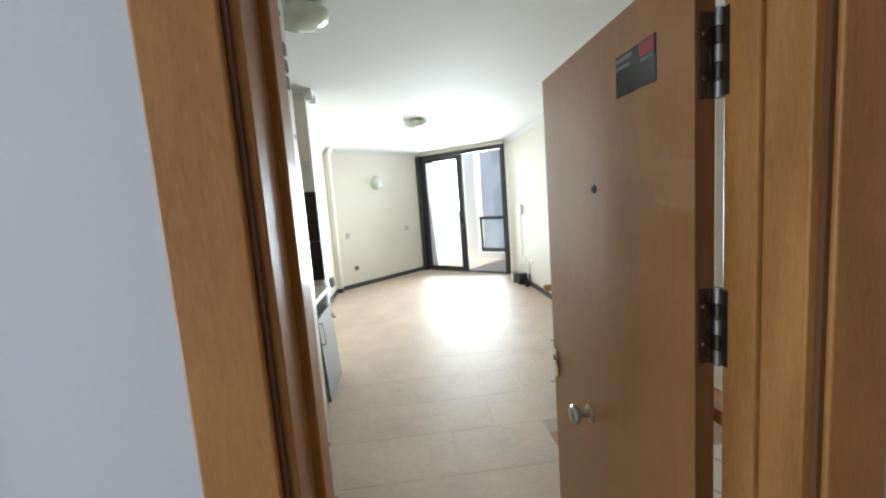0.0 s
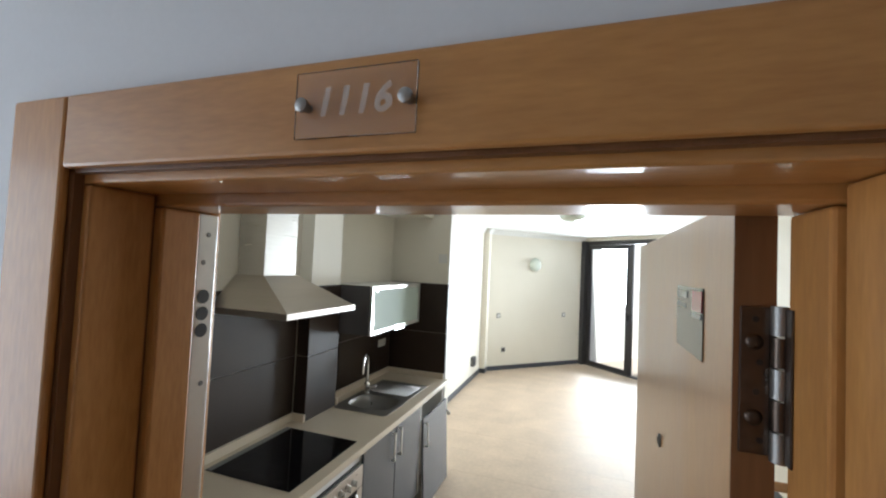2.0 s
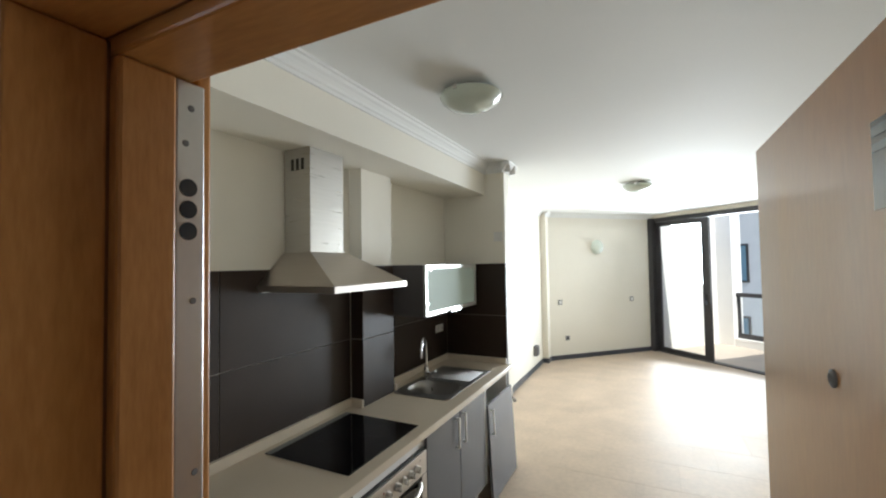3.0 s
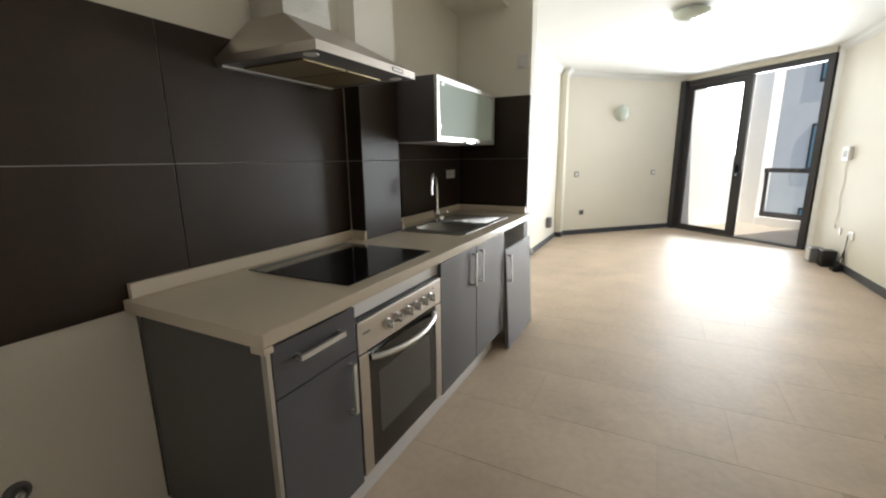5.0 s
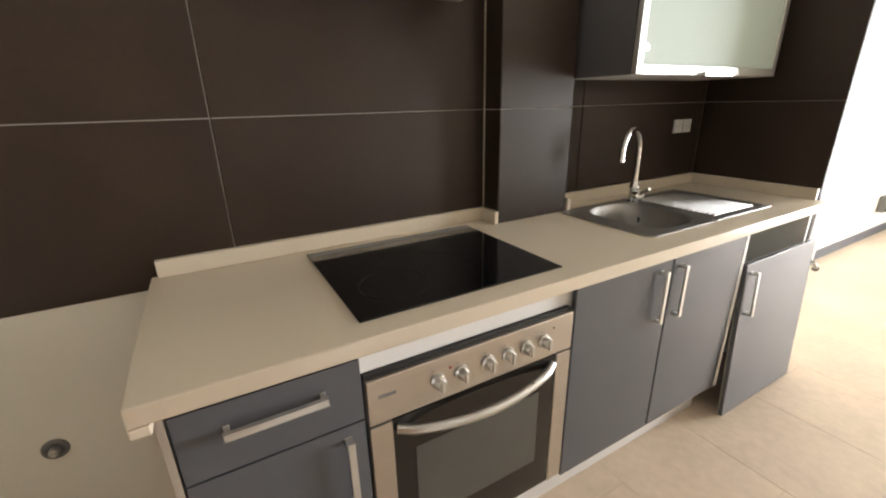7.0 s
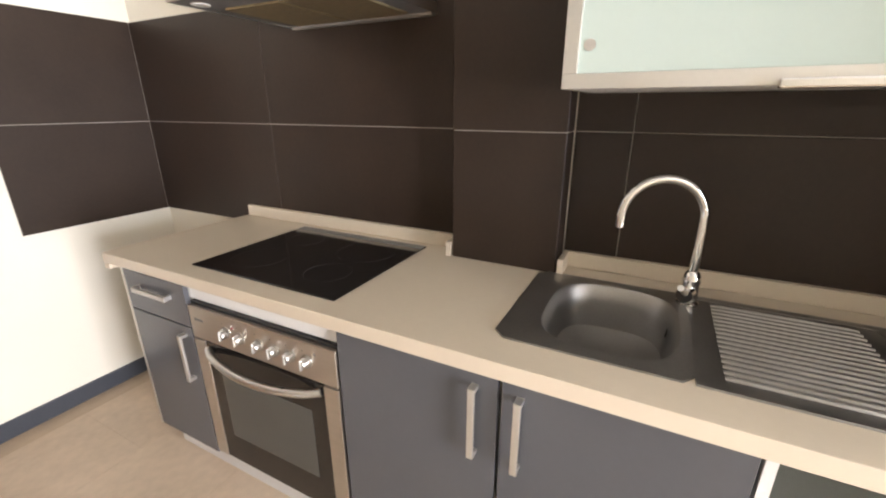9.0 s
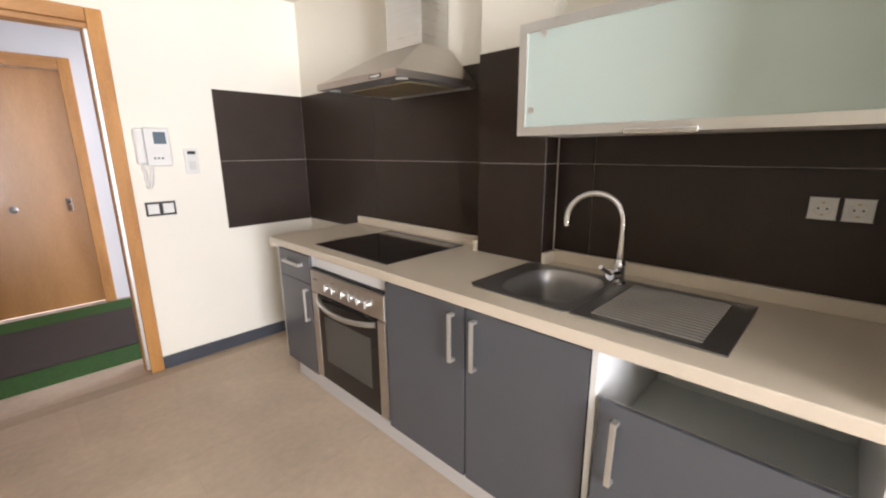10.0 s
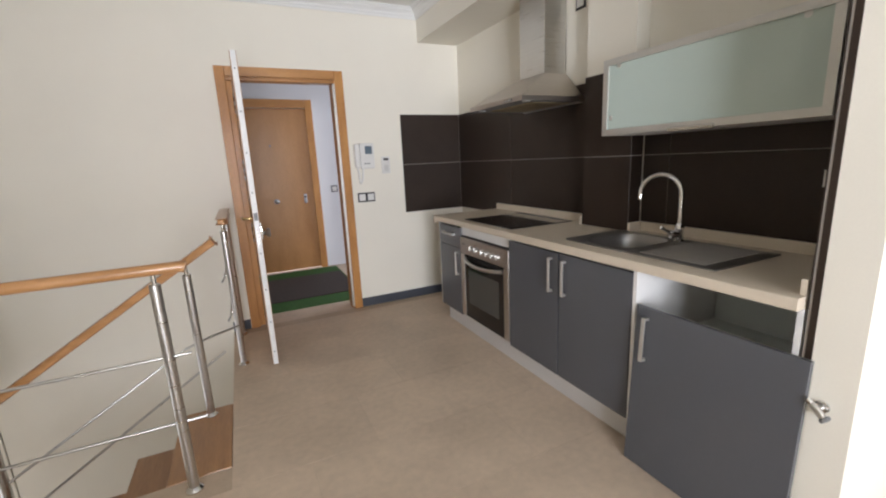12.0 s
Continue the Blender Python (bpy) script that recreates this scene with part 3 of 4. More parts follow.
# number plate
npl = thing("number_plate", (1.603, -0.2100, 2.109), "clear acrylic door number plate with two metal studs", "sign")
pl = part("plate", box(1.541, 1.663, -0.220, -0.216, 2.078, 2.140, 0.0008), ACRYLIC, npl)
pl.visible_shadow = False
for x in (1.550, 1.654):
    part("stud", lathe((x, -0.2095, 2.109), [(0.0, 0.0), (0.004, 0.0), (0.004, 0.010), (0.0065, 0.0105), (0.0065, 0.0145), (0.004, 0.016), (0, 0.016)], 18, (0, -1, 0)), SINK, npl, "", True)
for k, digit in enumerate("1116"):
    fc = bpy.data.curves.new("digit", "FONT")
    fc.body, fc.size, fc.extrude, fc.shear = digit, 0.035, 0.0004, 0.18
    fc.align_x, fc.align_y = "CENTER", "CENTER"
    fc.offset = 0.0011
    tmp = new("digit_source", fc)
    bpy.context.view_layer.update()
    me = bpy.data.meshes.new_from_object(tmp.evaluated_get(bpy.context.evaluated_depsgraph_get()))
    bpy.data.objects.remove(tmp)
    me.materials.append(ETCH)
    num = new("digit", me)
    num.parent = npl
    num.matrix_basis = Matrix.Translation(Vector((1.602 + (k - 1.5) * 0.0195, -0.2208, 2.109)) - npl.location) @ Matrix.Rotation(radians(90), 4, "X")
    num["label"] = "etched white digit " + digit

# opposite door and the neighbour's door
def flat_door(name, x0, x1, y, n, label, deep=(-0.07, -0.03)):
    """A closed oak door with surround, seen from the corridor; n is +1 where it faces +y."""
    d = thing(name, ((x0 + x1) / 2, y, 0), label, "door", kind="structure")
    ya, yb = sorted((y + n * 0.004, y + n * 0.024))
    part("upright", box(x0 - 0.085, x0, ya, yb, 0, 2.17, 0.004), WOODV, d)
    part("upright", box(x1, x1 + 0.085, ya, yb, 0, 2.17, 0.004), WOODV, d)
    part("head", box(x0 + 0.001, x1 - 0.001, ya, yb, 2.07, 2.17, 0.004), WOODH, d)
    yc, yd = sorted((y + n * deep[0], y + n * deep[1]))
    over = 0.014 if deep[0] < 0 else -0.001
    part("leaf", box(x0 - over, x1 + over, yc, yd, 0.01, 2.068, 0.002), WOODDOOR, d)
    f = yd if n > 0 else yc
    part("knob", lathe((x0 + 0.46, f, 0.93), [(0.028, 0), (0.028, 0.006), (0.011, 0.01), (0.011, 0.03), (0.026, 0.045), (0.028, 0.058), (0.016, 0.068), (0, 0.07)], 24, (0, n, 0)), STEEL, d, "", True)
    part("spy_hole", lathe((x0 + 0.46, f, 1.62), [(0.012, 0), (0.012, 0.003), (0.006, 0.005), (0, 0.004)], 16, (0, n, 0)), GREYP, d)
    part("lock_cover", box(x0 + 0.085, x0 + 0.125, *sorted((f, f + n * 0.012)), 0.88, 1.0, 0.005), CHROME, d)
    part("cylinder", lathe((x0 + 0.105, f + n * 0.012, 0.965), [(0.014, 0), (0.012, 0.006), (0, 0.007)], 16, (0, n, 0)), BLACK, d)
    return d


flat_door("door_2", 1.182, 2.0, -1.9, 1, "closed oak neighbouring door across the corridor")
flat_door("door_3", -0.13, 0.69, -0.197, -1, "closed oak neighbouring door on the same corridor wall", (0.001, 0.012))


def frame_switch(name, c, u, n, gangs, label, frame_m=BLACK, rocker=WHITEP, cat="light switch"):
    """A framed switch of square gangs at c; u runs along the wall, n out of it."""
    t = thing(name, c, label, cat)
    c, u, n = Vector(c), Vector(u), Vector(n)
    w = 0.08 * gangs
    part("frame", bar(c - u * w / 2 + n * 0.004, c + u * w / 2 + n * 0.004, 0.009, 0.085, up=(0, 0, 1), bev=0.002), frame_m, t)
    for k in range(gangs):
        m = c + u * (0.08 * (k - (gangs - 1) / 2))
        part("rocker", bar(m - u * 0.029 + n * 0.0075, m + u * 0.029 + n * 0.0075, 0.009, 0.06, bev=0.002), rocker, t)
    return t


def socket(name, c, u, n, label, plate=WHITEP, size=0.08):
    """An earthed socket with a round recess, pin holes and clips."""
    t = thing(name, c, label, "socket")
    c, u, n = Vector(c), Vector(u), Vector(n)
    part("plate", bar(c - u * size / 2 + n * 0.005, c + u * size / 2 + n * 0.005, 0.010, size, bev=0.002), plate, t)
    part("recess", lathe(c + n * 0.0101, [(0.020, 0.0), (0.0205, 0.002), (0.018, 0.001), (0.0, 0.0005)], 20, n), WHITEP if plate is WHITEP else BLACK, t)
    for s in (-1, 1):
        part("pin_hole", lathe(c + n * 0.0106 + u * s * 0.0095, [(0.003, 0), (0.003, 0.0008), (0, 0.001)], 10, n), BLACK, t)
        part("earth_clip", bar(c + n * 0.0115 + Vector((0, 0, s * 0.017)) - u * 0.004, c + n * 0.0115 + Vector((0, 0, s * 0.017)) + u * 0.004, 0.003, 0.004), BRASS, t)
    return t


frame_switch("light_switch", (1.002, 0, 1.046), (1, 0, 0), (0, 1, 0), 2, "double white light switch in a black frame")
frame_switch("light_switch", (0.908, -1.9, 1.043), (1, 0, 0), (0, 1, 0), 1, "single white light switch in a black frame in the corridor")

# turf-edged mat in the corridor
solid("floor_turf", box(1.0, 2.1, -1.83, -0.285, -0.004, 0.006), GRASS, "green artificial turf strip under the door mat", "turf")
rug = box(1.02, 2.06, -1.50, -0.56, 0.006, 0.016, 0.004)
solid("door_mat", rug, MATM, "dark brown ribbed mat lying on green turf", "mat", kind="thing")

# video door phone
ph = thing("door_phone", (0.985, 0, 1.42), "white video door phone with handset and small screen", "intercom")
part("body", box(0.905, 1.035, 0.0, 0.035, 1.305, 1.53, 0.008), WHITEP, ph)
part("handset", box(1.038, 1.088, 0.0, 0.05, 1.315, 1.525, 0.014), WHITEP, ph)
part("screen", box(0.925, 0.99, 0.0335, 0.0365, 1.435, 1.505, 0.001), SCREEN, ph, "small dim display")
for k in range(3):
    part("button", box(0.95 + k * 0.02, 0.962 + k * 0.02, 0.034, 0.038, 1.345, 1.357, 0.001), GREYP, ph)
cordpts = [(1.062, 0.03, 1.315)] + [(1.062 - 0.012 * k / 8 + 0.004 * math.sin(k * 2.2), 0.028 + 0.004 * math.cos(k * 2.2), 1.315 - 0.14 * math.sin(k / 8 * 1.5)) for k in range(1, 9)]
part("cord", rod(cordpts + [(1.03, 0.025, 1.2), (1.015, 0.02, 1.31)], 0.009, 8), WHITEP, ph, "coiled white handset cord", True)
th = thing("thermostat", (0.795, 0, 1.33), "white wall control with a small dark display", "thermostat")
part("body", box(0.755, 0.835, 0.0, 0.022, 1.252, 1.408, 0.006), WHITEP, th)
part("screen", box(0.772, 0.818, 0.0215, 0.0235, 1.372, 1.392), BLACK, th)
part("label_plate", box(0.775, 0.815, 0.0215, 0.0225, 1.275, 1.33), ALU, th)

# ---- kitchen ----
def pull(parent, a, b, out=0.022, w=0.016):
    """A flat bow handle on a front at x: grip from a to b, with two legs."""
    a, b = Vector(a), Vector(b)
    d = (b - a).normalized()
    o = Vector((out, 0, 0))
    bm = bar(a + o, b + o, w if abs(d.z) > 0.5 else 0.008, 0.008 if abs(d.z) > 0.5 else w, up=(1, 0, 0) if abs(d.z) > 0.5 else (0, 0, 1), bev=0.0015)
    for p in (a + d * 0.006, b - d * 0.006):
        bar(p, p + o, w, 0.009, bm=bm, up=d, bev=0.001)
    return part("handle", bm, ALU, parent, "satin metal bow handle")


def carcass(name, y0, y1, label, left=WHITELAM, right=WHITELAM):
    c = thing(name, (0.29, (y0 + y1) / 2, 0.15), label, "cabinet", "base units of the kitchen")
    part("side_panel", box(-0.004, 0.578, y0, y0 + 0.016, 0.15, 0.864), left, c)
    part("side_panel", box(0.02, 0.578, y1 - 0.016, y1, 0.15, 0.864), right, c)
    part("bottom_panel", box(0.02, 0.578, y0 + 0.016, y1 - 0.016, 0.15, 0.166), WHITELAM, c)
    part("back_panel", box(0.012, 0.019, y0, y1, 0.15, 0.864), BACKPANEL, c)
    return c


def front(parent, name, y0, y1, z0, z1):
    """A glossy front with pale edging."""
    d = part(name, box(0.584, 0.601, y0 + 0.002, y1 - 0.002, z0, z1, 0.001), GREY, parent)
    part("edging", box(0.580, 0.5835, y0 + 0.0015, y1 - 0.0015, z0 - 0.001, z1 + 0.001), ALU, d)
    return d


c1 = carcass("drawer_cabinet", 0.700, 1.068, "glossy grey base unit with one drawer over a door", GREYSIDE)
part("edge_trim", box(0.5785, 0.600, 0.6985, 0.7115, 0.15, 0.864), ALU, c1, "pale front edge trim")
f = front(c1, "drawer", 0.714, 1.066, 0.688, 0.842)
pull(f, (0.601, 0.795, 0.783), (0.601, 0.987, 0.783))
f = front(c1, "door", 0.714, 1.066, 0.152, 0.683)
pull(f, (0.601, 1.022, 0.655), (0.601, 1.022, 0.47))
c2 = carcass("double_cabinet", 1.706, 2.640, "glossy grey base unit with two doors under the sink")
f = front(c2, "door", 1.708, 2.158, 0.152, 0.845)
pull(f, (0.601, 2.103, 0.815), (0.601, 2.103, 0.625))
f = front(c2, "door", 2.163, 2.620, 0.152, 0.845)
pull(f, (0.601, 2.207, 0.815), (0.601, 2.207, 0.625))
part("edge_trim", box(0.5785, 0.601, 2.624, 2.642, 0.15, 0.864), WHITELAM, c2, "white front edge of the side panel")
ep = thing("end_panel", (0.3, 3.205, 0), "white end panel holding up the worktop beside the appliance niche", "panel")
part("board", box(0.02, 0.585, 3.196, 3.214, 0.0, 0.864, 0.001), WHITELAM, ep)
part("back_board", box(0.035, 0.045, 2.645, 3.195, 0.0, 0.864), BACKPANEL, ep, "grey green back board")
part("shelf", box(0.046, 0.56, 2.6425, 3.1955, 0.515, 0.533, 0.001), BACKPANEL, ep, "grey green shelf board")
pn = thing("plinth", (0.53, 1.66, 0), "pale metal faced plinth under the base units", "plinth")
part("board", box(0.515, 0.533, 0.70, 2.62, 0.0, 0.149, 0.001), PLINTH, pn)
for y in (1.08, 2.05):
    part("clip", box(0.533, 0.54, y, y + 0.02, 0.125, 0.14, 0.002), WHITEP, pn)

# loose front leaning before the empty appliance niche
lf = new("loose_cabinet_front")
lf.matrix_basis = Matrix.Translation((0.630, 2.657, 0.002)) @ Matrix.Rotation(radians(-3.0), 4, "Y")
tagged(lf, "loose glossy grey cabinet front leaning before the empty appliance niche", "cabinet door")
fb = part("panel", box(0.0, 0.017, 0, 0.600, 0.0, 0.715, 0.001), GREY, None)
fb.parent = lf
eb = part("edging", box(-0.0035, -0.0004, -0.0006, 0.6006, -0.0006, 0.7156), ALU, None)
eb.parent = lf
hb_ = pull(None, (0.017, 0.052, 0.675), (0.017, 0.052, 0.485))
hb_.parent = lf

# oven
ov = thing("oven", (0.3, 1.387, 0.16), "built-in brushed steel electric oven with six knobs", "oven")
part("body", box(0.03, 0.575, 1.090, 1.684, 0.166, 0.78), GREYP, ov)
part("filler_panel", box(0.560, 0.578, 1.070, 1.704, 0.790, 0.8635), WHITELAM, ov, "white filler strip above the oven")
part("edge_line", box(0.575, 0.590, 1.074, 1.700, 0.778, 0.788), BLACK, ov)
cp = part("control_panel", box(0.576, 0.603, 1.073, 1.701, 0.658, 0.778, 0.003), STEELH, ov)
for y in (1.252, 1.319, 1.401, 1.465, 1.529, 1.592):
    k = part("knob", lathe((0.603, y, 0.716), [(0.021, 0), (0.021, 0.004), (0.0155, 0.006), (0.0145, 0.020), (0.012, 0.023), (0, 0.0235)], 24, (1, 0, 0)), STEEL, cp, "", True)
    part("grip", box(0.612, 0.631, y - 0.0035, y + 0.0035, 0.699, 0.733, 0.002), ALU, k)
    part("mark", lathe((0.6032, y - 0.012, 0.748), [(0.0018, 0), (0.0018, 0.0006), (0, 0.0007)], 8, (1, 0, 0)), BLACK, cp)
part("indicator", lathe((0.603, 1.286, 0.742), [(0.004, 0), (0.004, 0.001), (0, 0.0015)], 12, (1, 0, 0)), STICKRED, cp, "small red indicator")
part("indicator", lathe((0.603, 1.625, 0.748), [(0.004, 0), (0.004, 0.001), (0, 0.0015)], 12, (1, 0, 0)), BLACK, cp)
part("maker_mark", box(0.6028, 0.6036, 1.098, 1.142, 0.726, 0.735), GREYP, cp, "small dark unreadable print")
od = part("door", box(0.582, 0.603, 1.073, 1.128, 0.168, 0.652, 0.002), STEELH, ov)
part("door_side", box(0.582, 0.603, 1.646, 1.701, 0.168, 0.652, 0.002), STEELH, od)
part("glass", box(0.582, 0.600, 1.1285, 1.6455, 0.168, 0.652, 0.001), OVENGLASS, od, "black glass door face")
part("window", box(0.600, 0.6015, 1.185, 1.586, 0.285, 0.545, 0.0005), OVENWIN, od, "smoked inner window")
arc = [(0.601, 1.140, 0.624)] + [(0.601 + 0.050 * math.sin(math.pi * k / 14) ** 0.6, 1.140 + 0.492 * k / 14, 0.624 - 0.016 * math.sin(math.pi * k / 14)) for k in range(1, 14)] + [(0.601, 1.632, 0.624)]
part("handle", rod(arc, 0.0125, 12), STEEL, od, "curved brushed steel handle", True)

# worktop with the sink cut-out
def worktop_mesh():
    xs, ys = (0.0, 0.135, 0.505, 0.632), (0.668, 2.165, 2.515, 3.214)
    bm = bmesh.new()
    g = {(i, j, k): bm.verts.new((xs[i], ys[j], (0.865, 0.905)[k])) for i in range(4) for j in range(4) for k in range(2)}
    cells = {(i, j) for i in range(3) for j in range(3)} - {(1, 1)}
    for i, j in cells:
        bm.faces.new([g[i, j, 1], g[i + 1, j, 1], g[i + 1, j + 1, 1], g[i, j + 1, 1]])
        bm.faces.new([g[i, j, 0], g[i, j + 1, 0], g[i + 1, j + 1, 0], g[i + 1, j, 0]])
        for (di, dj), (a, b) in {(-1, 0): ((0, 0), (0, 1)), (1, 0): ((1, 1), (1, 0)), (0, -1): ((1, 0), (0, 0)), (0, 1): ((0, 1), (1, 1))}.items():
            if (i + di, j + dj) not in cells:
                p, q = (i + a[0], j + a[1]), (i + b[0], j + b[1])
                bm.faces.new([g[(*p, 0)], g[(*q, 0)], g[(*q, 1)], g[(*p, 1)]])
    es = [e for e in bm.edges if all(v.co.x > 0.63 for v in e.verts) and abs(e.verts[0].co.z - e.verts[1].co.z) < 0.01]
    es += [e for e in bm.edges if all(v.co.y < 0.67 and v.co.z > 0.9 for v in e.verts)]
    es += [e for e in bm.edges if all(v.co.x > 0.63 and v.co.y < 0.67 for v in e.verts)]
    bmesh.ops.bevel(bm, geom=list(set(es)), offset=0.005, segments=3, profile=0.5, affect="EDGES")
    return bm


wt = thing("worktop", (0.3, 1.94, 0.865), "pale beige quartz worktop with a low upstand", "worktop")
part("slab", worktop_mesh(), WORKTOP, wt, "", True)
part("upstand", box(0.002, 0.022, 0.686, 1.80, 0.9055, 0.955, 0.002), WORKTOP, wt)
part("upstand", box(0.0225, 0.108, 1.781, 1.799, 0.9055, 0.955, 0.002), WORKTOP, wt)
part("upstand", box(0.002, 0.022, 2.162, 3.214, 0.9055, 0.955, 0.002), WORKTOP, wt)
part("upstand", box(0.0225, 0.108, 2.162, 2.180, 0.9055, 0.955, 0.002), WORKTOP, wt)
part("upstand", box(0.0225, 0.586, 3.196, 3.214, 0.9055, 0.955, 0.002), WORKTOP, wt)
part("front_drop", box(0.580, 0.6315, 0.6685, 0.700, 0.845, 0.8645, 0.003), WORKTOP, wt)

def loop(cx, cy, rx, ry, z, n=48, p=3.2):
    out = []
    for k in range(n):
        a = 2 * math.pi * (k + 0.5) / n
        c, s = math.cos(a), math.sin(a)
        out.append((cx + rx * math.copysign(abs(c) ** (2 / p), c), cy + ry * math.copysign(abs(s) ** (2 / p), s), z))
    return out


def loft(loops, bm=None, cap=True):
    bm = bm or bmesh.new()
    rings = [[bm.verts.new(p) for p in l] for l in loops]
    n = len(rings[0])
    for a, b in zip(rings, rings[1:]):
        for k in range(n):
            bm.faces.new((a[k], a[(k + 1) % n], b[(k + 1) % n], b[k]))
    if cap:
        bm.faces.new(rings[-1])
    return bm


# hob
hb = thing("hob", (0.315, 1.38, 0.905), "black ceramic glass hob set in the worktop", "hob")
part("glass", box(0.062, 0.566, 1.083, 1.681, 0.9055, 0.910, 0.002), HOB, hb)
part("rear_trim", box(0.064, 0.100, 1.085, 1.679, 0.9102, 0.9108), GREYP, hb, "thin grey rear strip")
for x, y, r in ((0.42, 1.23, 0.095), (0.20, 1.22, 0.075), (0.42, 1.53, 0.075), (0.21, 1.52, 0.105)):
    part("cooking_zone", loft([loop(x, y, r, r, 0.9100, 48, 2), loop(x, y, r, r, 0.9104, 48, 2), loop(x, y, r - 0.003, r - 0.003, 0.9104, 48, 2), loop(x, y, r - 0.003, r - 0.003, 0.9100, 48, 2)], None, False), HOBRING, hb)

# sink
sk = thing("sink", (0.32, 2.51, 0.905), "stainless steel inset sink with ribbed drainer", "sink")
SX0, SX1, SY0, SY1, SYM = 0.103, 0.537, 2.113, 2.917, 2.515
CX, CY = 0.322, 2.342
rim = []
for k in range(48):
    a = 2 * math.pi * (k + 0.5) / 48
    c, s = math.cos(a), math.sin(a)
    m_ = max(abs(c), abs(s))
    rim.append((CX + (c / m_) * ((SX1 - CX) if c > 0 else (CX - SX0)), CY + (s / m_) * ((SYM - CY) if s > 0 else (CY - SY0)), 0.9095))
lowrim = [(x, y, 0.9055) for x, y, z in rim]
part("bowl", loft([lowrim, rim, loop(CX, CY, 0.182, 0.152, 0.9095), loop(CX, CY, 0.176, 0.146, 0.903), loop(CX, CY, 0.170, 0.140, 0.86), loop(CX, CY, 0.158, 0.130, 0.79), loop(CX, CY, 0.12, 0.10, 0.765), loop(CX, CY, 0.04, 0.04, 0.758)]), SINK, sk, "", True)
part("plug", lathe((CX, CY, 0.7585), [(0.038, 0), (0.038, 0.003), (0.028, 0.004), (0.024, 0.001), (0, 0.001)], 24), CHROME, sk, "", True)
part("overflow", lathe((CX - 0.10, CY + 0.134, 0.845), [(0.016, 0), (0.016, 0.003), (0.008, 0.004), (0, 0.002)], 18, (0, -1, 0.12)), BLACK, sk)
dr = part("drainer", box(SX0, SX1, SYM, SY1, 0.9055, 0.9085, 0.001), SINK, sk)
part("drainer_rim", box(SX0, SX0 + 0.022, SYM, SY1, 0.9085, 0.9105, 0.0008), SINK, dr)
part("drainer_rim", box(SX1 - 0.022, SX1, SYM, SY1, 0.9085, 0.9105, 0.0008), SINK, dr)
part("drainer_rim", box(SX0 + 0.022, SX1 - 0.022, SY1 - 0.022, SY1, 0.9085, 0.9105, 0.0008), SINK, dr)
for k in range(17):
    x = 0.150 + k * 0.0212
    part("rib", rod([(x, 2.565, 0.9070), (x, 2.58, 0.9095), (x, 2.84, 0.9095), (x, 2.855, 0.9070)], 0.0062, 8), SINK, dr, "", True)
tp = thing("tap", (0.163, 2.512, 0.909), "chrome swan-neck mixer tap behind the sink", "tap")
part("base", lathe((0.163, 2.512, 0.9095), [(0.0, 0), (0.026, 0), (0.026, 0.006), (0.021, 0.010), (0.020, 0.055), (0.022, 0.066), (0.018, 0.082), (0.013, 0.09), (0, 0.091)], 28), CHROME, tp, "", True)
du = Vector((0.30, -0.95, 0)).normalized()
sp = [Vector((0.163, 2.512, 0.99)), Vector((0.163, 2.512, 1.07)), Vector((0.163, 2.512, 1.135))]
R = 0.096
for k in range(1, 17):
    a = math.pi * k / 16 * 1.03
    sp.append(Vector((0.163, 2.512, 1.135)) + du * (R - R * math.cos(a)) + Vector((0, 0, R * math.sin(a))))
sp.append(sp[-1] + Vector((0, 0, -0.018)))
part("spout", rod(sp, 0.0115, 16), CHROME, tp, "", True)
part("cartridge", rod([(0.163, 2.512, 0.945), (0.195, 2.502, 0.947), (0.208, 2.498, 0.948)], 0.019, 18), CHROME, tp, "", True)
part("lever", rod([(0.206, 2.498, 0.955), (0.232, 2.491, 0.968), (0.258, 2.484, 0.985)], 0.006, 10, radii=[0.010, 0.0065, 0.008]), CHROME, tp, "", True)

# cooker hood
hd = thing("cooker_hood", (0.24, 1.395, 1.67), "brushed steel pyramid cooker hood with a square chimney", "cooker hood")
HX, HY0, HY1 = 0.490, 1.090, 1.700


def ring4(x1, y0, y1, z, x0=0.004):
    return [(x0, y0, z), (x1, y0, z), (x1, y1, z), (x0, y1, z)]


shell = loft([ring4(HX, HY0, HY1, 1.674), ring4(HX, HY0, HY1, 1.704), ring4(HX - 0.012, HY0 + 0.010, HY1 - 0.010, 1.708), ring4(0.195, 1.255, 1.535, 1.868)])
part("canopy", shell, STEELH, hd)
part("chimney", box(0.004, 0.182, 1.266, 1.524, 1.866, 2.415, 0.002), STEEL, hd)
for k in range(3):
    part("vent_slot", box(0.05 + k * 0.035, 0.07 + k * 0.035, 1.2645, 1.2665, 2.30, 2.36), BLACK, hd)
und = part("underside", box(0.012, HX - 0.008, HY0 + 0.008, HY1 - 0.008, 1.676, 1.682), GREYP, hd, "dark recessed underside")
for y0, y1 in ((1.165, 1.39), (1.40, 1.625)):
    part("filter", box(0.06, 0.36, y0, y1, 1.669, 1.676, 0.002), FILTER, und, "greasy metal mesh filter")
for y in (1.14, 1.65):
    part("lamp", lathe((0.42, y, 1.677), [(0.028, 0), (0.026, -0.004), (0, -0.005)], 20), WHITEP, und)
part("rear_strip", box(0.006, 0.03, HY0 + 0.008, HY1 - 0.008, 1.668, 1.676), ALU, und)
sw = part("switch_strip", box(HX, HX + 0.0015, 1.52, 1.60, 1.681, 1.697), BLACK, hd)
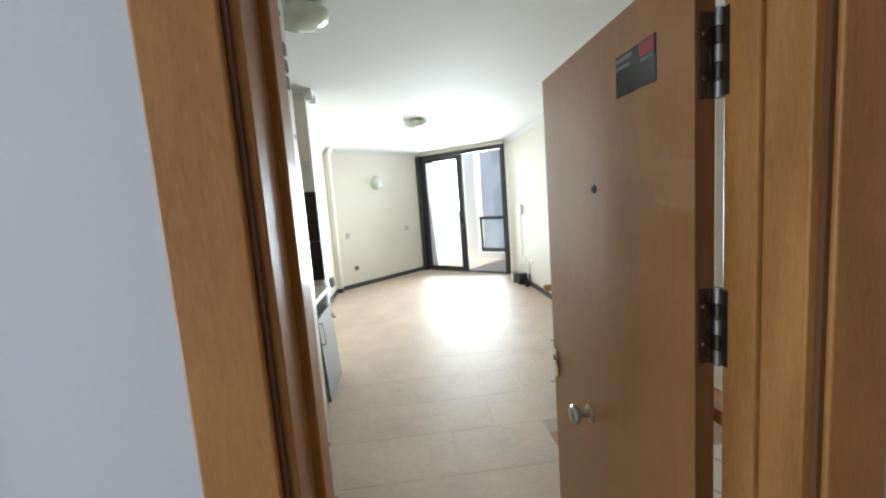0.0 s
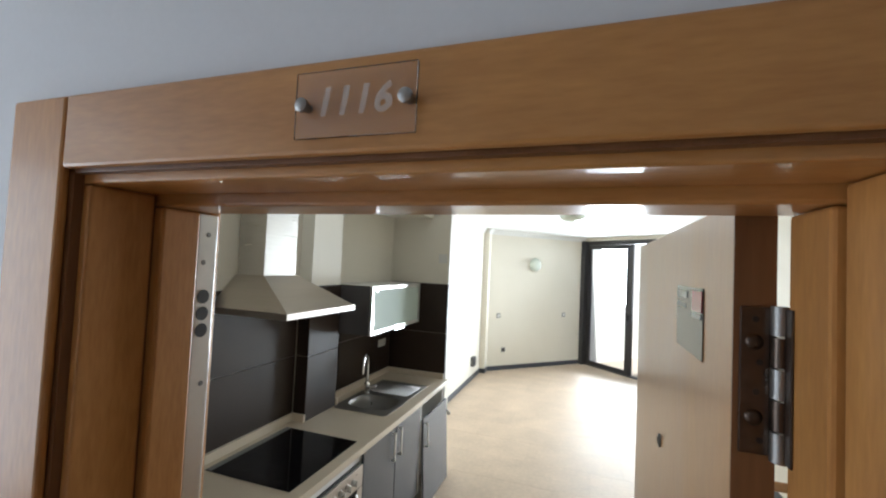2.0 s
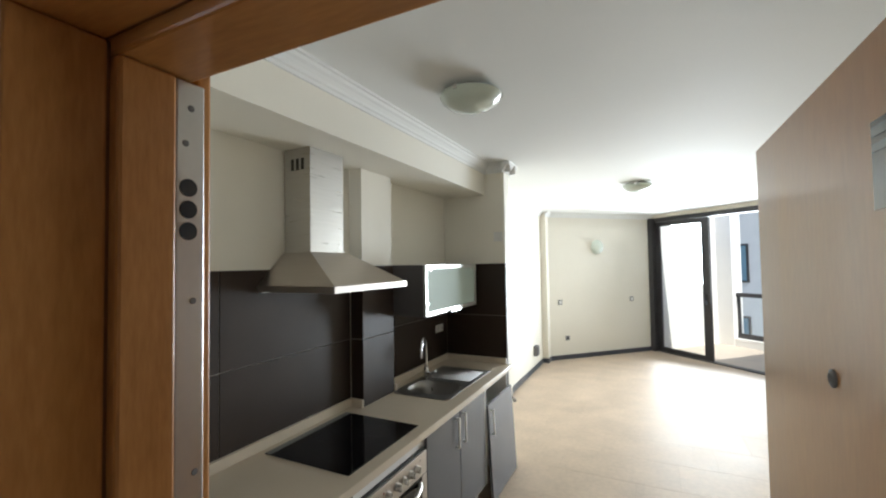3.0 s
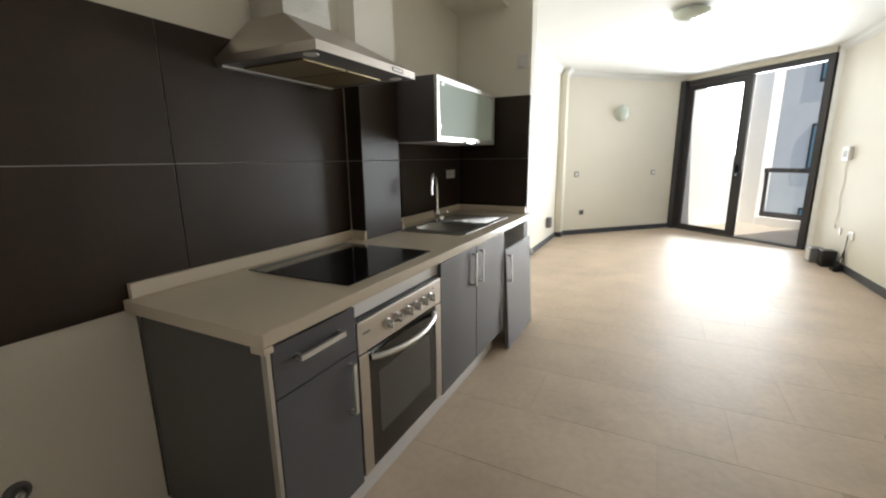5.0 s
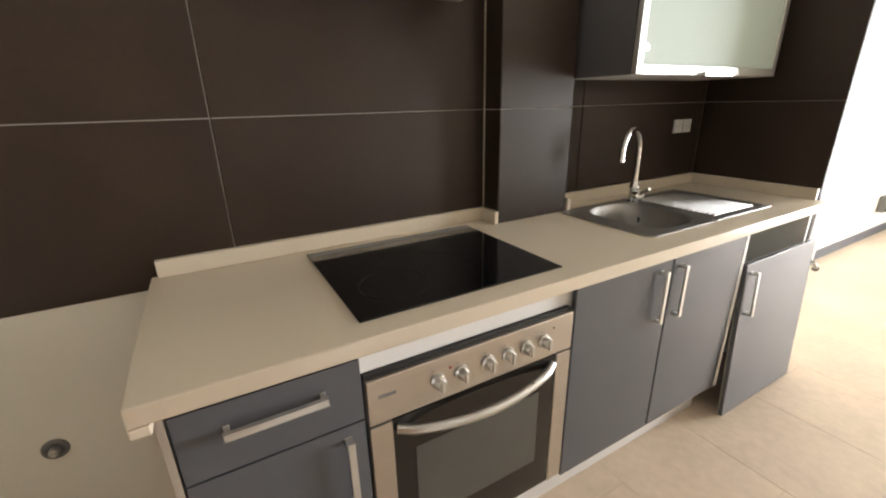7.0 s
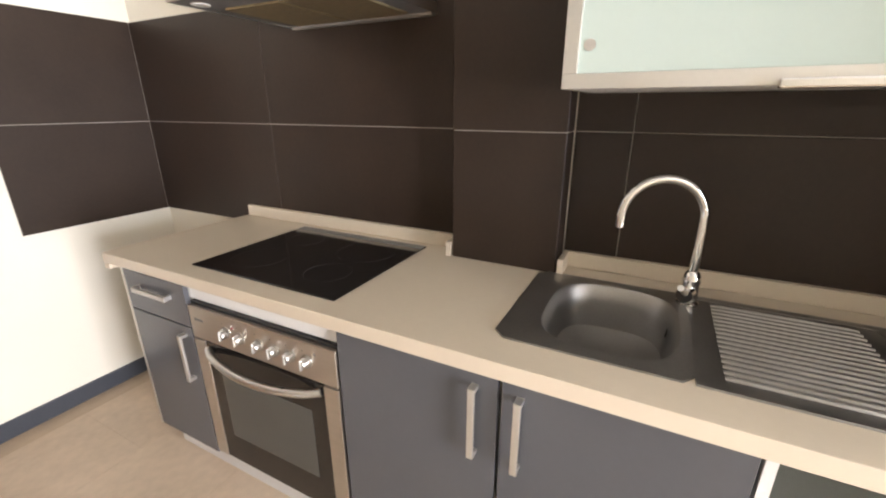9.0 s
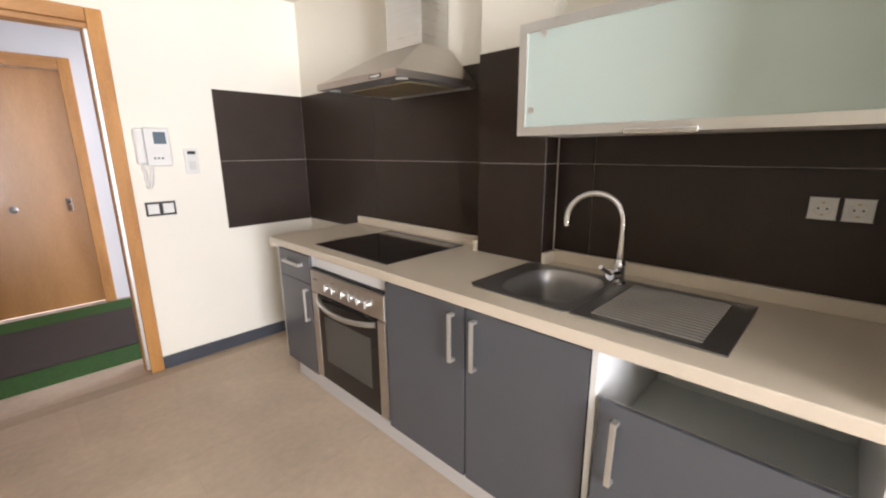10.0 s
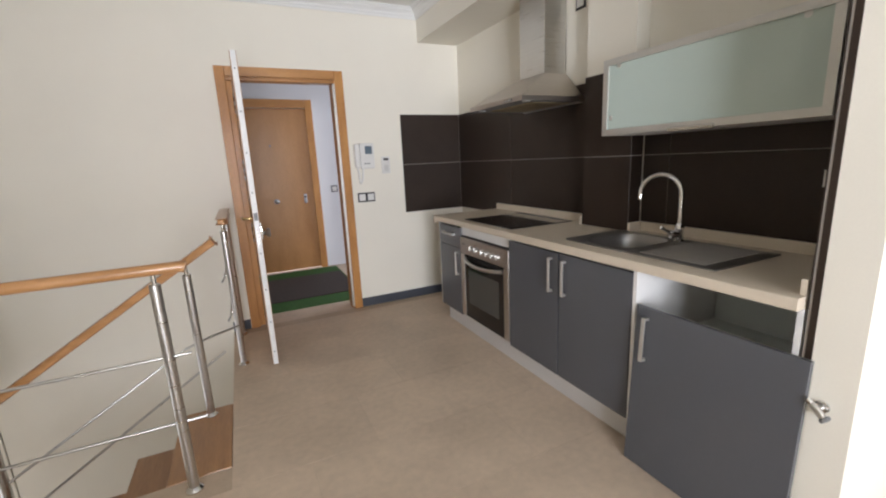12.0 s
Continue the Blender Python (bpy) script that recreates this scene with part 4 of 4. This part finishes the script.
for k in range(5):
    part("button", box(HX + 0.0015, HX + 0.004, 1.526 + k * 0.014, 1.536 + k * 0.014, 1.684, 1.694, 0.001), ALU, sw)

# wall cabinet with frosted flap
wc = thing("wall_cabinet", (0.17, 2.657, 1.43), "wall cabinet with an aluminium framed frosted glass flap", "cabinet")
Y0, Y1, Z0, Z1 = 2.182, 3.118, 1.430, 1.790
part("side_panel", box(0.002, 0.325, Y0, Y0 + 0.018, Z0, Z1), GREYSIDE, wc, "dark grey side panel")
part("side_panel", box(0.002, 0.325, Y1 - 0.018, Y1, Z0, Z1), WHITELAM, wc, "white side panel")
part("top_panel", box(0.002, 0.325, Y0 + 0.018, Y1 - 0.018, Z1 - 0.018, Z1), WHITELAM, wc)
part("bottom_panel", box(0.002, 0.325, Y0 + 0.018, Y1 - 0.018, Z0, Z0 + 0.018), WHITELAM, wc)
part("back_panel", box(0.002, 0.008, Y0 + 0.018, Y1 - 0.018, Z0 + 0.018, Z1 - 0.018), WHITELAM, wc)
fp = part("flap", box(0.329, 0.349, Y0, Y1, Z1 - 0.030, Z1, 0.001), ALU, wc, "aluminium framed flap")
part("flap_rail", box(0.329, 0.349, Y0, Y1, Z0, Z0 + 0.030, 0.001), ALU, fp)
part("flap_stile", box(0.329, 0.349, Y0, Y0 + 0.030, Z0 + 0.0302, Z1 - 0.0302, 0.001), ALU, fp)
part("flap_stile", box(0.329, 0.349, Y1 - 0.030, Y1, Z0 + 0.0302, Z1 - 0.0302, 0.001), ALU, fp)
part("glass", box(0.336, 0.342, Y0 + 0.029, Y1 - 0.029, Z0 + 0.029, Z1 - 0.029), FROST, fp, "pale green frosted glass")
part("handle", box(0.349, 0.368, 2.56, 2.755, Z0 - 0.006, Z0 + 0.012, 0.004), CHROME, fp, "chrome bar handle")
for y, z in ((Y0 + 0.05, Z0 + 0.085), (Y0 + 0.09, Z1 - 0.038), (Y1 - 0.10, Z1 - 0.038)):
    part("hinge_disc", lathe((0.342, y, z), [(0.012, 0), (0.012, 0.0015), (0, 0.002)], 18, (1, 0, 0)), ALU, fp)

# tiled column casing and sockets in the kitchen
solid("wall_column", box(-0.006, 0.092, 1.808, 2.152, 0, 2.416), CREAM, "boxed pipe column between hood and wall cabinet", "column")
socket("socket", (0.004, 3.014, 1.211), (0, 1, 0), (1, 0, 0), "white earthed socket on dark kitchen tiles", WHITEP, 0.064)
socket("socket", (0.004, 3.089, 1.211), (0, 1, 0), (1, 0, 0), "white earthed socket on dark kitchen tiles", WHITEP, 0.064)
jb = thing("wall_outlet", (-0.006, 0.344, 0.452), "roughly plastered pipe outlet low on the cream wall", "outlet")
part("ring", lathe((-0.006, 0.344, 0.452), [(0.032, 0), (0.030, 0.005), (0.022, 0.006), (0.018, 0.001), (0, 0.001)], 20, (1, 0, 0)), GREYP, jb)
part("stub", lathe((-0.005, 0.344, 0.452), [(0.012, 0), (0.012, 0.022), (0.008, 0.024), (0, 0.02)], 14, (1, 0, 0)), STEEL, jb)
vl = thing("pipe_valve", (NIB_X, 3.30, 0.57), "small chrome angle valve sticking out of the wall by the niche", "valve")
part("rose", lathe((NIB_X, 3.290, 0.585), [(0.019, 0), (0.018, 0.004), (0.010, 0.007), (0, 0.007)], 20, (1, 0, 0)), CHROME, vl, "", True)
part("pipe", rod([(NIB_X, 3.290, 0.585), (NIB_X + 0.034, 3.290, 0.585)], 0.008, 12), STEEL, vl, "", True)
part("valve_body", rod([(NIB_X + 0.030, 3.274, 0.597), (NIB_X + 0.032, 3.290, 0.586), (NIB_X + 0.032, 3.308, 0.566)], 0.0105, 12), STEEL, vl, "", True)
part("outlet", rod([(NIB_X + 0.030, 3.274, 0.597), (NIB_X + 0.030, 3.264, 0.606)], 0.008, 10), CHROME, vl, "", True)
part("wheel", lathe((NIB_X + 0.032, 3.306, 0.568), [(0.012, 0), (0.016, 0.003), (0.016, 0.010), (0.010, 0.013), (0, 0.013)], 8, (0, 0.75, -0.66)), GREYP, vl)
frame_switch("wall_sensor", (0.525, 3.231, 2.03), (1, 0, 0), (0, -1, 0), 1, "small white box high on the partition", WHITEP, WHITEP, "sensor")
frame_switch("light_switch", (-0.006, 1.648, 2.27), (0, 1, 0), (1, 0, 0), 1, "switch in a black frame on the wall behind the hood chimney", BLACK, WHITEP)

# ---- stairs and railings ----
stairs = thing("staircase", (2.9, 1.56, -1.0), "oak stairs going down from the tiled floor", "stairs", kind="structure")
for k in range(9):
    x0 = 2.252 + k * 0.235
    z1 = -0.18 * k
    part("tread", box(x0, x0 + 0.262, 1.245, 1.838, z1 - 0.035, z1 + (0.002 if k == 0 else 0), 0.004), TREAD, stairs)
    if k < 8:
        part("riser", box(x0 + 0.232, x0 + 0.2345, 1.25, 1.835, z1 - 0.18, z1 - 0.035), TREAD, stairs)
part("string", bar((2.26, 1.84, -0.17), (4.35, 1.84, -1.77), 0.02, 0.22), CREAM, stairs)


def post(parent, x, y, z0, z1, pin=0.06):
    p = part("post", lathe((x, y, z0), [(0.0205, 0.0), (0.0205, z1 - z0), (0.017, z1 - z0 + 0.004), (0, z1 - z0 + 0.005)], 20), STEEL, parent, "", True)
    part("foot", lathe((x, y, z0), [(0.036, 0), (0.036, 0.006), (0.026, 0.016), (0.021, 0.02), (0.0, 0.02)], 24), CHROME, p, "", True)
    part("pin", lathe((x, y, z1), [(0.009, 0), (0.009, pin), (0, pin)], 12), CHROME, p, "", True)
    return p


RAIL = "stair railings"
ra = thing("level_railing", (2.45, 1.91, 0), "steel post guard rail with a round oak handrail beside the stairs", "railing", RAIL)
post(ra, 2.396, 1.912, 0, 0.925)
post(ra, 3.38, 1.912, 0, 0.925)
part("handrail", rod([(2.285, 1.912, 0.982), (2.30, 1.912, 0.986), (3.49, 1.912, 0.986)], 0.0225, 16), WOODRAIL, ra, "", True)
for z, x0 in ((0.622, 2.316), (0.328, 2.30)):
    part("cross_bar", rod([(x0, 1.912, z), (3.49, 1.912, z)], 0.0065, 10), STEEL, ra, "", True)
rb = thing("descending_railing", (2.36, 1.30, 0), "steel posts with an oak handrail sloping down the stairs", "railing", RAIL)
post(rb, 2.36, 1.315, 0.002, 0.82)
post(rb, 3.25, 1.315, -0.70, 0.22)
part("handrail", bar((2.212, 1.315, 0.987), (4.2, 1.315, -0.303), 0.044, 0.038, bev=0.012), WOODRAIL, rb, "", True)
part("cross_bar", rod([(2.24, 1.315, 0.360), (4.1, 1.315, -0.835)], 0.0065, 10), STEEL, rb, "", True)
part("cross_bar", rod([(2.165, 1.10, 0.42), (2.30, 1.25, 0.44), (2.42, 1.315, 0.42), (4.1, 1.315, -0.60)], 0.0065, 10), STEEL, rb, "", True)
rc = thing("short_railing", (2.18, 0.42, 0), "short steel railing with an oak handrail beside the open door", "railing", RAIL)
post(rc, 2.184, 0.717, 0, 0.955)
post(rc, 2.184, 0.120, 0, 0.955)
part("handrail", bar((2.184, 0.03, 1.028), (2.184, 0.80, 1.028), 0.045, 0.038, bev=0.012), WOODRAIL, rc, "", True)
for z in (0.66, 0.39):
    part("cross_bar", rod([(2.215, 0.06, z), (2.215, 0.78, z), (2.235, 0.80, z - 0.03)], 0.0065, 10), STEEL, rc, "", True)
    for y in (0.12, 0.717):
        part("bracket", rod([(2.184, y, z), (2.222, y, z)], 0.008, 10), CHROME, rc, "", True)

# ---- lamps, sockets and clutter of the living area ----
def ceiling_lamp(x, y):
    c = thing("ceiling_lamp", (x, y, CEIL), "unlit shallow glass bowl ceiling lamp with metal clips", "ceiling lamp", "ceiling lamps")
    part("base", lathe((x, y, CEIL), [(0.09, 0), (0.09, -0.035), (0, -0.035)], 32), WHITEP, c)
    part("shade", lathe((x, y, CEIL), [(0.158, -0.028), (0.160, -0.034), (0.145, -0.062), (0.115, -0.085), (0.07, -0.100), (0.03, -0.106), (0, -0.107)], 40), LAMPGLASS, c, "pale green glass bowl", True)
    for k in range(3):
        a = 2 * math.pi * k / 3 + 0.4
        part("clip", lathe((x + 0.155 * math.cos(a), y + 0.155 * math.sin(a), CEIL - 0.045), [(0.012, 0), (0.012, 0.025), (0, 0.026)], 12), CHROME, c, "", True)


ceiling_lamp(0.93, 1.63)
ceiling_lamp(1.645, 4.92)


def on_slant(s, z, o=0.0):
    p = A0 + dA * s + Vector((dA.y, -dA.x)) * o
    return (p.x, p.y, z)


sn = (dA.y, -dA.x, 0)
su = (dA.x, dA.y, 0)
wl = thing("wall_lamp", on_slant(1.05, 2.06), "unlit pale green half-bowl glass wall lamp", "wall lamp")
part("bracket", lathe(on_slant(1.05, 2.06), [(0.05, 0), (0.05, 0.02), (0, 0.02)], 24, sn), WHITEP, wl)
part("shade", lathe(on_slant(1.05, 2.06, 0.018), [(0.135, 0), (0.138, 0.006), (0.125, 0.035), (0.09, 0.06), (0.05, 0.072), (0, 0.075)], 36, sn), LAMPGLASS, wl, "", True)
for s, z in ((0.22, 1.045), (1.85, 1.045)):
    frame_switch("light_switch", on_slant(s, z), su, sn, 1, "small switch in a grey frame on the slanted wall", GREYP, WHITEP)
socket("socket", on_slant(0.36, 0.385), su, sn, "grey framed socket low on the slanted wall", GREYP)
LA = (A1 - A0).length
bt = thing("wooden_batten", on_slant(LA - 0.05, 0, 0.02), "narrow bare oak batten standing against the wall beside the window", "batten")
part("strip", prism([on_slant(LA - 0.075, 0, 0.013)[:2], on_slant(LA - 0.03, 0, 0.013)[:2], on_slant(LA - 0.03, 0, 0.030)[:2], on_slant(LA - 0.075, 0, 0.030)[:2]], 0, 1.06), WOODRAIL, bt)
bl = thing("balcony_lamp", (*bal(0.0, 1.25), 2.08), "pale grey wedge-shaped outdoor lamp on the balcony wall", "wall lamp")
part("shade", loft([[(*bal(0.0, 1.16), 2.19), (*bal(0.0, 1.34), 2.19), (*bal(0.10, 1.30), 2.19), (*bal(0.10, 1.20), 2.19)], [(*bal(0.0, 1.21), 1.97), (*bal(0.0, 1.29), 1.97), (*bal(0.02, 1.27), 1.97), (*bal(0.02, 1.23), 1.97)]]), ALU, bl)
part("lens", wbox(0.005, 0.09, 1.205, 1.295, 2.188, 2.198), WHITEP, bl)
bxw = thing("junction_box", (0.0, 6.55, 0.33), "grey box hanging low on the pale wall", "box")
part("body", box(0.0, 0.06, 6.48, 6.62, 0.25, 0.41, 0.006), GREYP, bxw)
part("lid", box(0.06, 0.066, 6.49, 6.61, 0.26, 0.40, 0.002), BLACK, bxw)
rt = thing("wall_router", (3.5, 6.68, 1.33), "white box on the wall with a hanging cable", "router")
part("body", box(3.46, 3.5, 6.58, 6.78, 1.25, 1.42, 0.01), WHITEP, rt)
part("front_plate", box(3.456, 3.4605, 6.63, 6.73, 1.29, 1.37, 0.002), GREYP, rt)
cab = [(3.492, 6.68 + 0.03 * math.sin(k * 1.3), 1.25 - 0.07 * k) for k in range(12)]
part("cable", rod(cab + [(3.485, 6.64, 0.44)], 0.004, 8), WHITEP, rt, "thin white cable", True)
frame_switch("socket", (3.5, 6.52, 0.43), (0, 1, 0), (-1, 0, 0), 1, "white socket low on the wall", WHITEP, WHITEP, "socket")
socket("socket", (3.5, 6.25, 0.43), (0, 1, 0), (-1, 0, 0), "white socket with a plugged cable")
socket("socket", (3.5, 6.165, 0.43), (0, 1, 0), (-1, 0, 0), "white socket low on the wall")
s1 = thing("small_box", (3.36, 6.66, 0), "pale boxy device standing on the floor by the wall", "device")
part("body", box(3.28, 3.42, 6.60, 6.78, 0.0, 0.19, 0.012), GREYP, s1)
part("front_plate", box(3.276, 3.2805, 6.62, 6.76, 0.02, 0.17, 0.002), WHITEP, s1)
s2 = thing("speaker_box", (3.42, 6.48, 0), "small black loudspeaker standing on the floor by the wall", "loudspeaker")
part("body", box(3.34, 3.48, 6.40, 6.54, 0.0, 0.20, 0.01), BLACK, s2)
part("cone", lathe((3.34, 6.47, 0.10), [(0.045, 0), (0.045, 0.004), (0.03, -0.004), (0, 0.002)], 24, (-1, 0, 0)), GREYP, s2)
ad = thing("power_adapter", (3.44, 6.24, 0), "tangled black cables and adapters on the floor by the wall", "cables")
part("brick", box(3.39, 3.45, 6.18, 6.30, 0.0, 0.035, 0.006), BLACK, ad)
for q in range(3):
    pts = [(3.44 + 0.03 * math.sin(k * 1.7 + q), 6.20 + 0.05 * math.cos(k * 1.1 + q * 2), 0.02 + 0.012 * (k % 3) + 0.025 * q) for k in range(12)]
    part("cable", rod(pts + [(3.485, 6.25, 0.25), (3.488, 6.25, 0.42)], 0.006, 8), BLACK, ad, "", True)

# ---- tiles ----
TW = 0.0045   # tile thickness on the kitchen walls


def wall_tiles(parent, name, along, spans, rows, place, n):
    for a, b in spans:
        for z0, z1 in rows:
            tile_piece(name, b - a - 0.003, z1 - z0 - 0.003, TW, DARKTILE, parent, place(a + 0.0015, b - 0.0015, z0 + 0.0015))


ROWS = ((0.868, 1.325), (1.325, 1.782))
kt = solid("wall_tiling", box(-0.0058, -0.0008, 0.0, 1.80, 0.868, 1.782), GROUT_W, "large dark brown wall tiles with pale joints behind the hob", "wall tiles")
wall_tiles(kt, "tile", "y", ((0.004, 0.891), (0.891, 1.80)), ROWS, lambda a, b, z: facing((-0.0008, a, z), (0, 1, 0), (1, 0, 0)), 0)
kt2 = solid("wall_tiling", box(-0.0058, -0.0008, 2.16, 3.225, 0.868, 1.782), GROUT_W, "large dark brown wall tiles with pale joints behind the sink", "wall tiles")
wall_tiles(kt2, "tile", "y", ((2.16, 2.318), (2.318, 3.224)), ROWS, lambda a, b, z: facing((-0.0008, a, z), (0, 1, 0), (1, 0, 0)), 0)
kt3 = solid("wall_tiling", box(0.0, 0.622, 0.0002, 0.004, 0.868, 1.782), GROUT_W, "dark brown tiles returning on the entrance wall", "wall tiles")
wall_tiles(kt3, "tile", "x", ((0.004, 0.622),), ROWS, lambda a, b, z: facing((b, 0.004, z), (-1, 0, 0), (0, 1, 0)), 0)
kt4 = solid("wall_tiling", box(0.0, 0.588, 3.2245, 3.2308, 0.0, 1.790), GROUT_W, "dark brown tiles on the partition beside the sink", "wall tiles")
solid("trim_tile_edge", box(0.0, NIB_X + 0.002, 3.2312, 3.248, 0.0, 1.790), DARKTILE, "dark edge of the tiling on the partition end", "trim")
wall_tiles(kt4, "tile", "x", ((0.004, 0.591),), ((0.865, 1.325), (1.325, 1.790)), lambda a, b, z: facing((a, 3.2245, z), (1, 0, 0), (0, -1, 0)), 0)
kt5 = solid("wall_tiling", box(0.0922, 0.0955, 1.806, 2.154, 0.868, 1.790), GROUT_W, "dark brown tiles cladding the boxed column", "wall tiles")
wall_tiles(kt5, "tile", "y", ((1.803, 2.157),), ((0.868, 1.325), (1.325, 1.792)), lambda a, b, z: facing((0.0955, a, z), (0, 1, 0), (1, 0, 0)), 0)
wall_tiles(kt5, "tile", "x", ((0.004, 0.099),), ROWS, lambda a, b, z: facing((a, 1.8075, z), (1, 0, 0), (0, -1, 0)), 0)
wall_tiles(kt5, "tile", "x", ((0.004, 0.099),), ROWS, lambda a, b, z: facing((b, 2.1525, z), (-1, 0, 0), (0, 1, 0)), 0)

# floor tiles, laid in rows with a third offset
FW, FD, GAP = 0.94, 0.47, 0.0016


def clip(poly, o, n):
    out = []
    for i in range(len(poly)):
        a, b = poly[i], poly[(i + 1) % len(poly)]
        da, db = (a - o).dot(n), (b - o).dot(n)
        if da <= 0:
            out.append(a)
        if (da < 0 < db) or (db < 0 < da):
            out.append(a + (b - a) * (da / (da - db)))
    return out


for r in range(-4, 17):
    y0 = 2.465 + (r - 1) * FD
    shift = (0.03, 0.34, 0.65)[r % 3]
    for c in range(-2, 5):
        x0 = shift + c * FW
        bounds = [(Vector((0, 0)), Vector((-1, 0))), (Vector((3.5, 0)), Vector((1, 0))), (Vector((0, 0)), Vector((0, -1))), (A0, nA), (A1, OUT)]
        if y0 < 1.8:
            bounds.append((Vector((2.25, 0)), Vector((1, 0))) if y0 + FD / 2 < 1.84 else (Vector((0, 1.84)), Vector((0, -1))))
        poly = [Vector((x0 + GAP / 2, y0 + GAP / 2)), Vector((x0 + FW - GAP / 2, y0 + GAP / 2)), Vector((x0 + FW - GAP / 2, y0 + FD - GAP / 2)), Vector((x0 + GAP / 2, y0 + FD - GAP / 2))]
        before = [tuple(p) for p in poly]
        for o, n in bounds:
            if poly:
                poly = clip(poly, o, n)
        if len(poly) < 3:
            continue
        if [tuple(p) for p in poly] == before:
            tile_piece("floor_tile", FW - GAP, FD - GAP, 0.009, STONE, floor_ob, facing((poly[0].x, poly[0].y, -0.009), (1, 0, 0), (0, 0, 1)), 0.0004)
        else:
            part("floor_tile", prism([tuple(p) for p in poly], -0.009, 0.0), STONE, floor_ob)
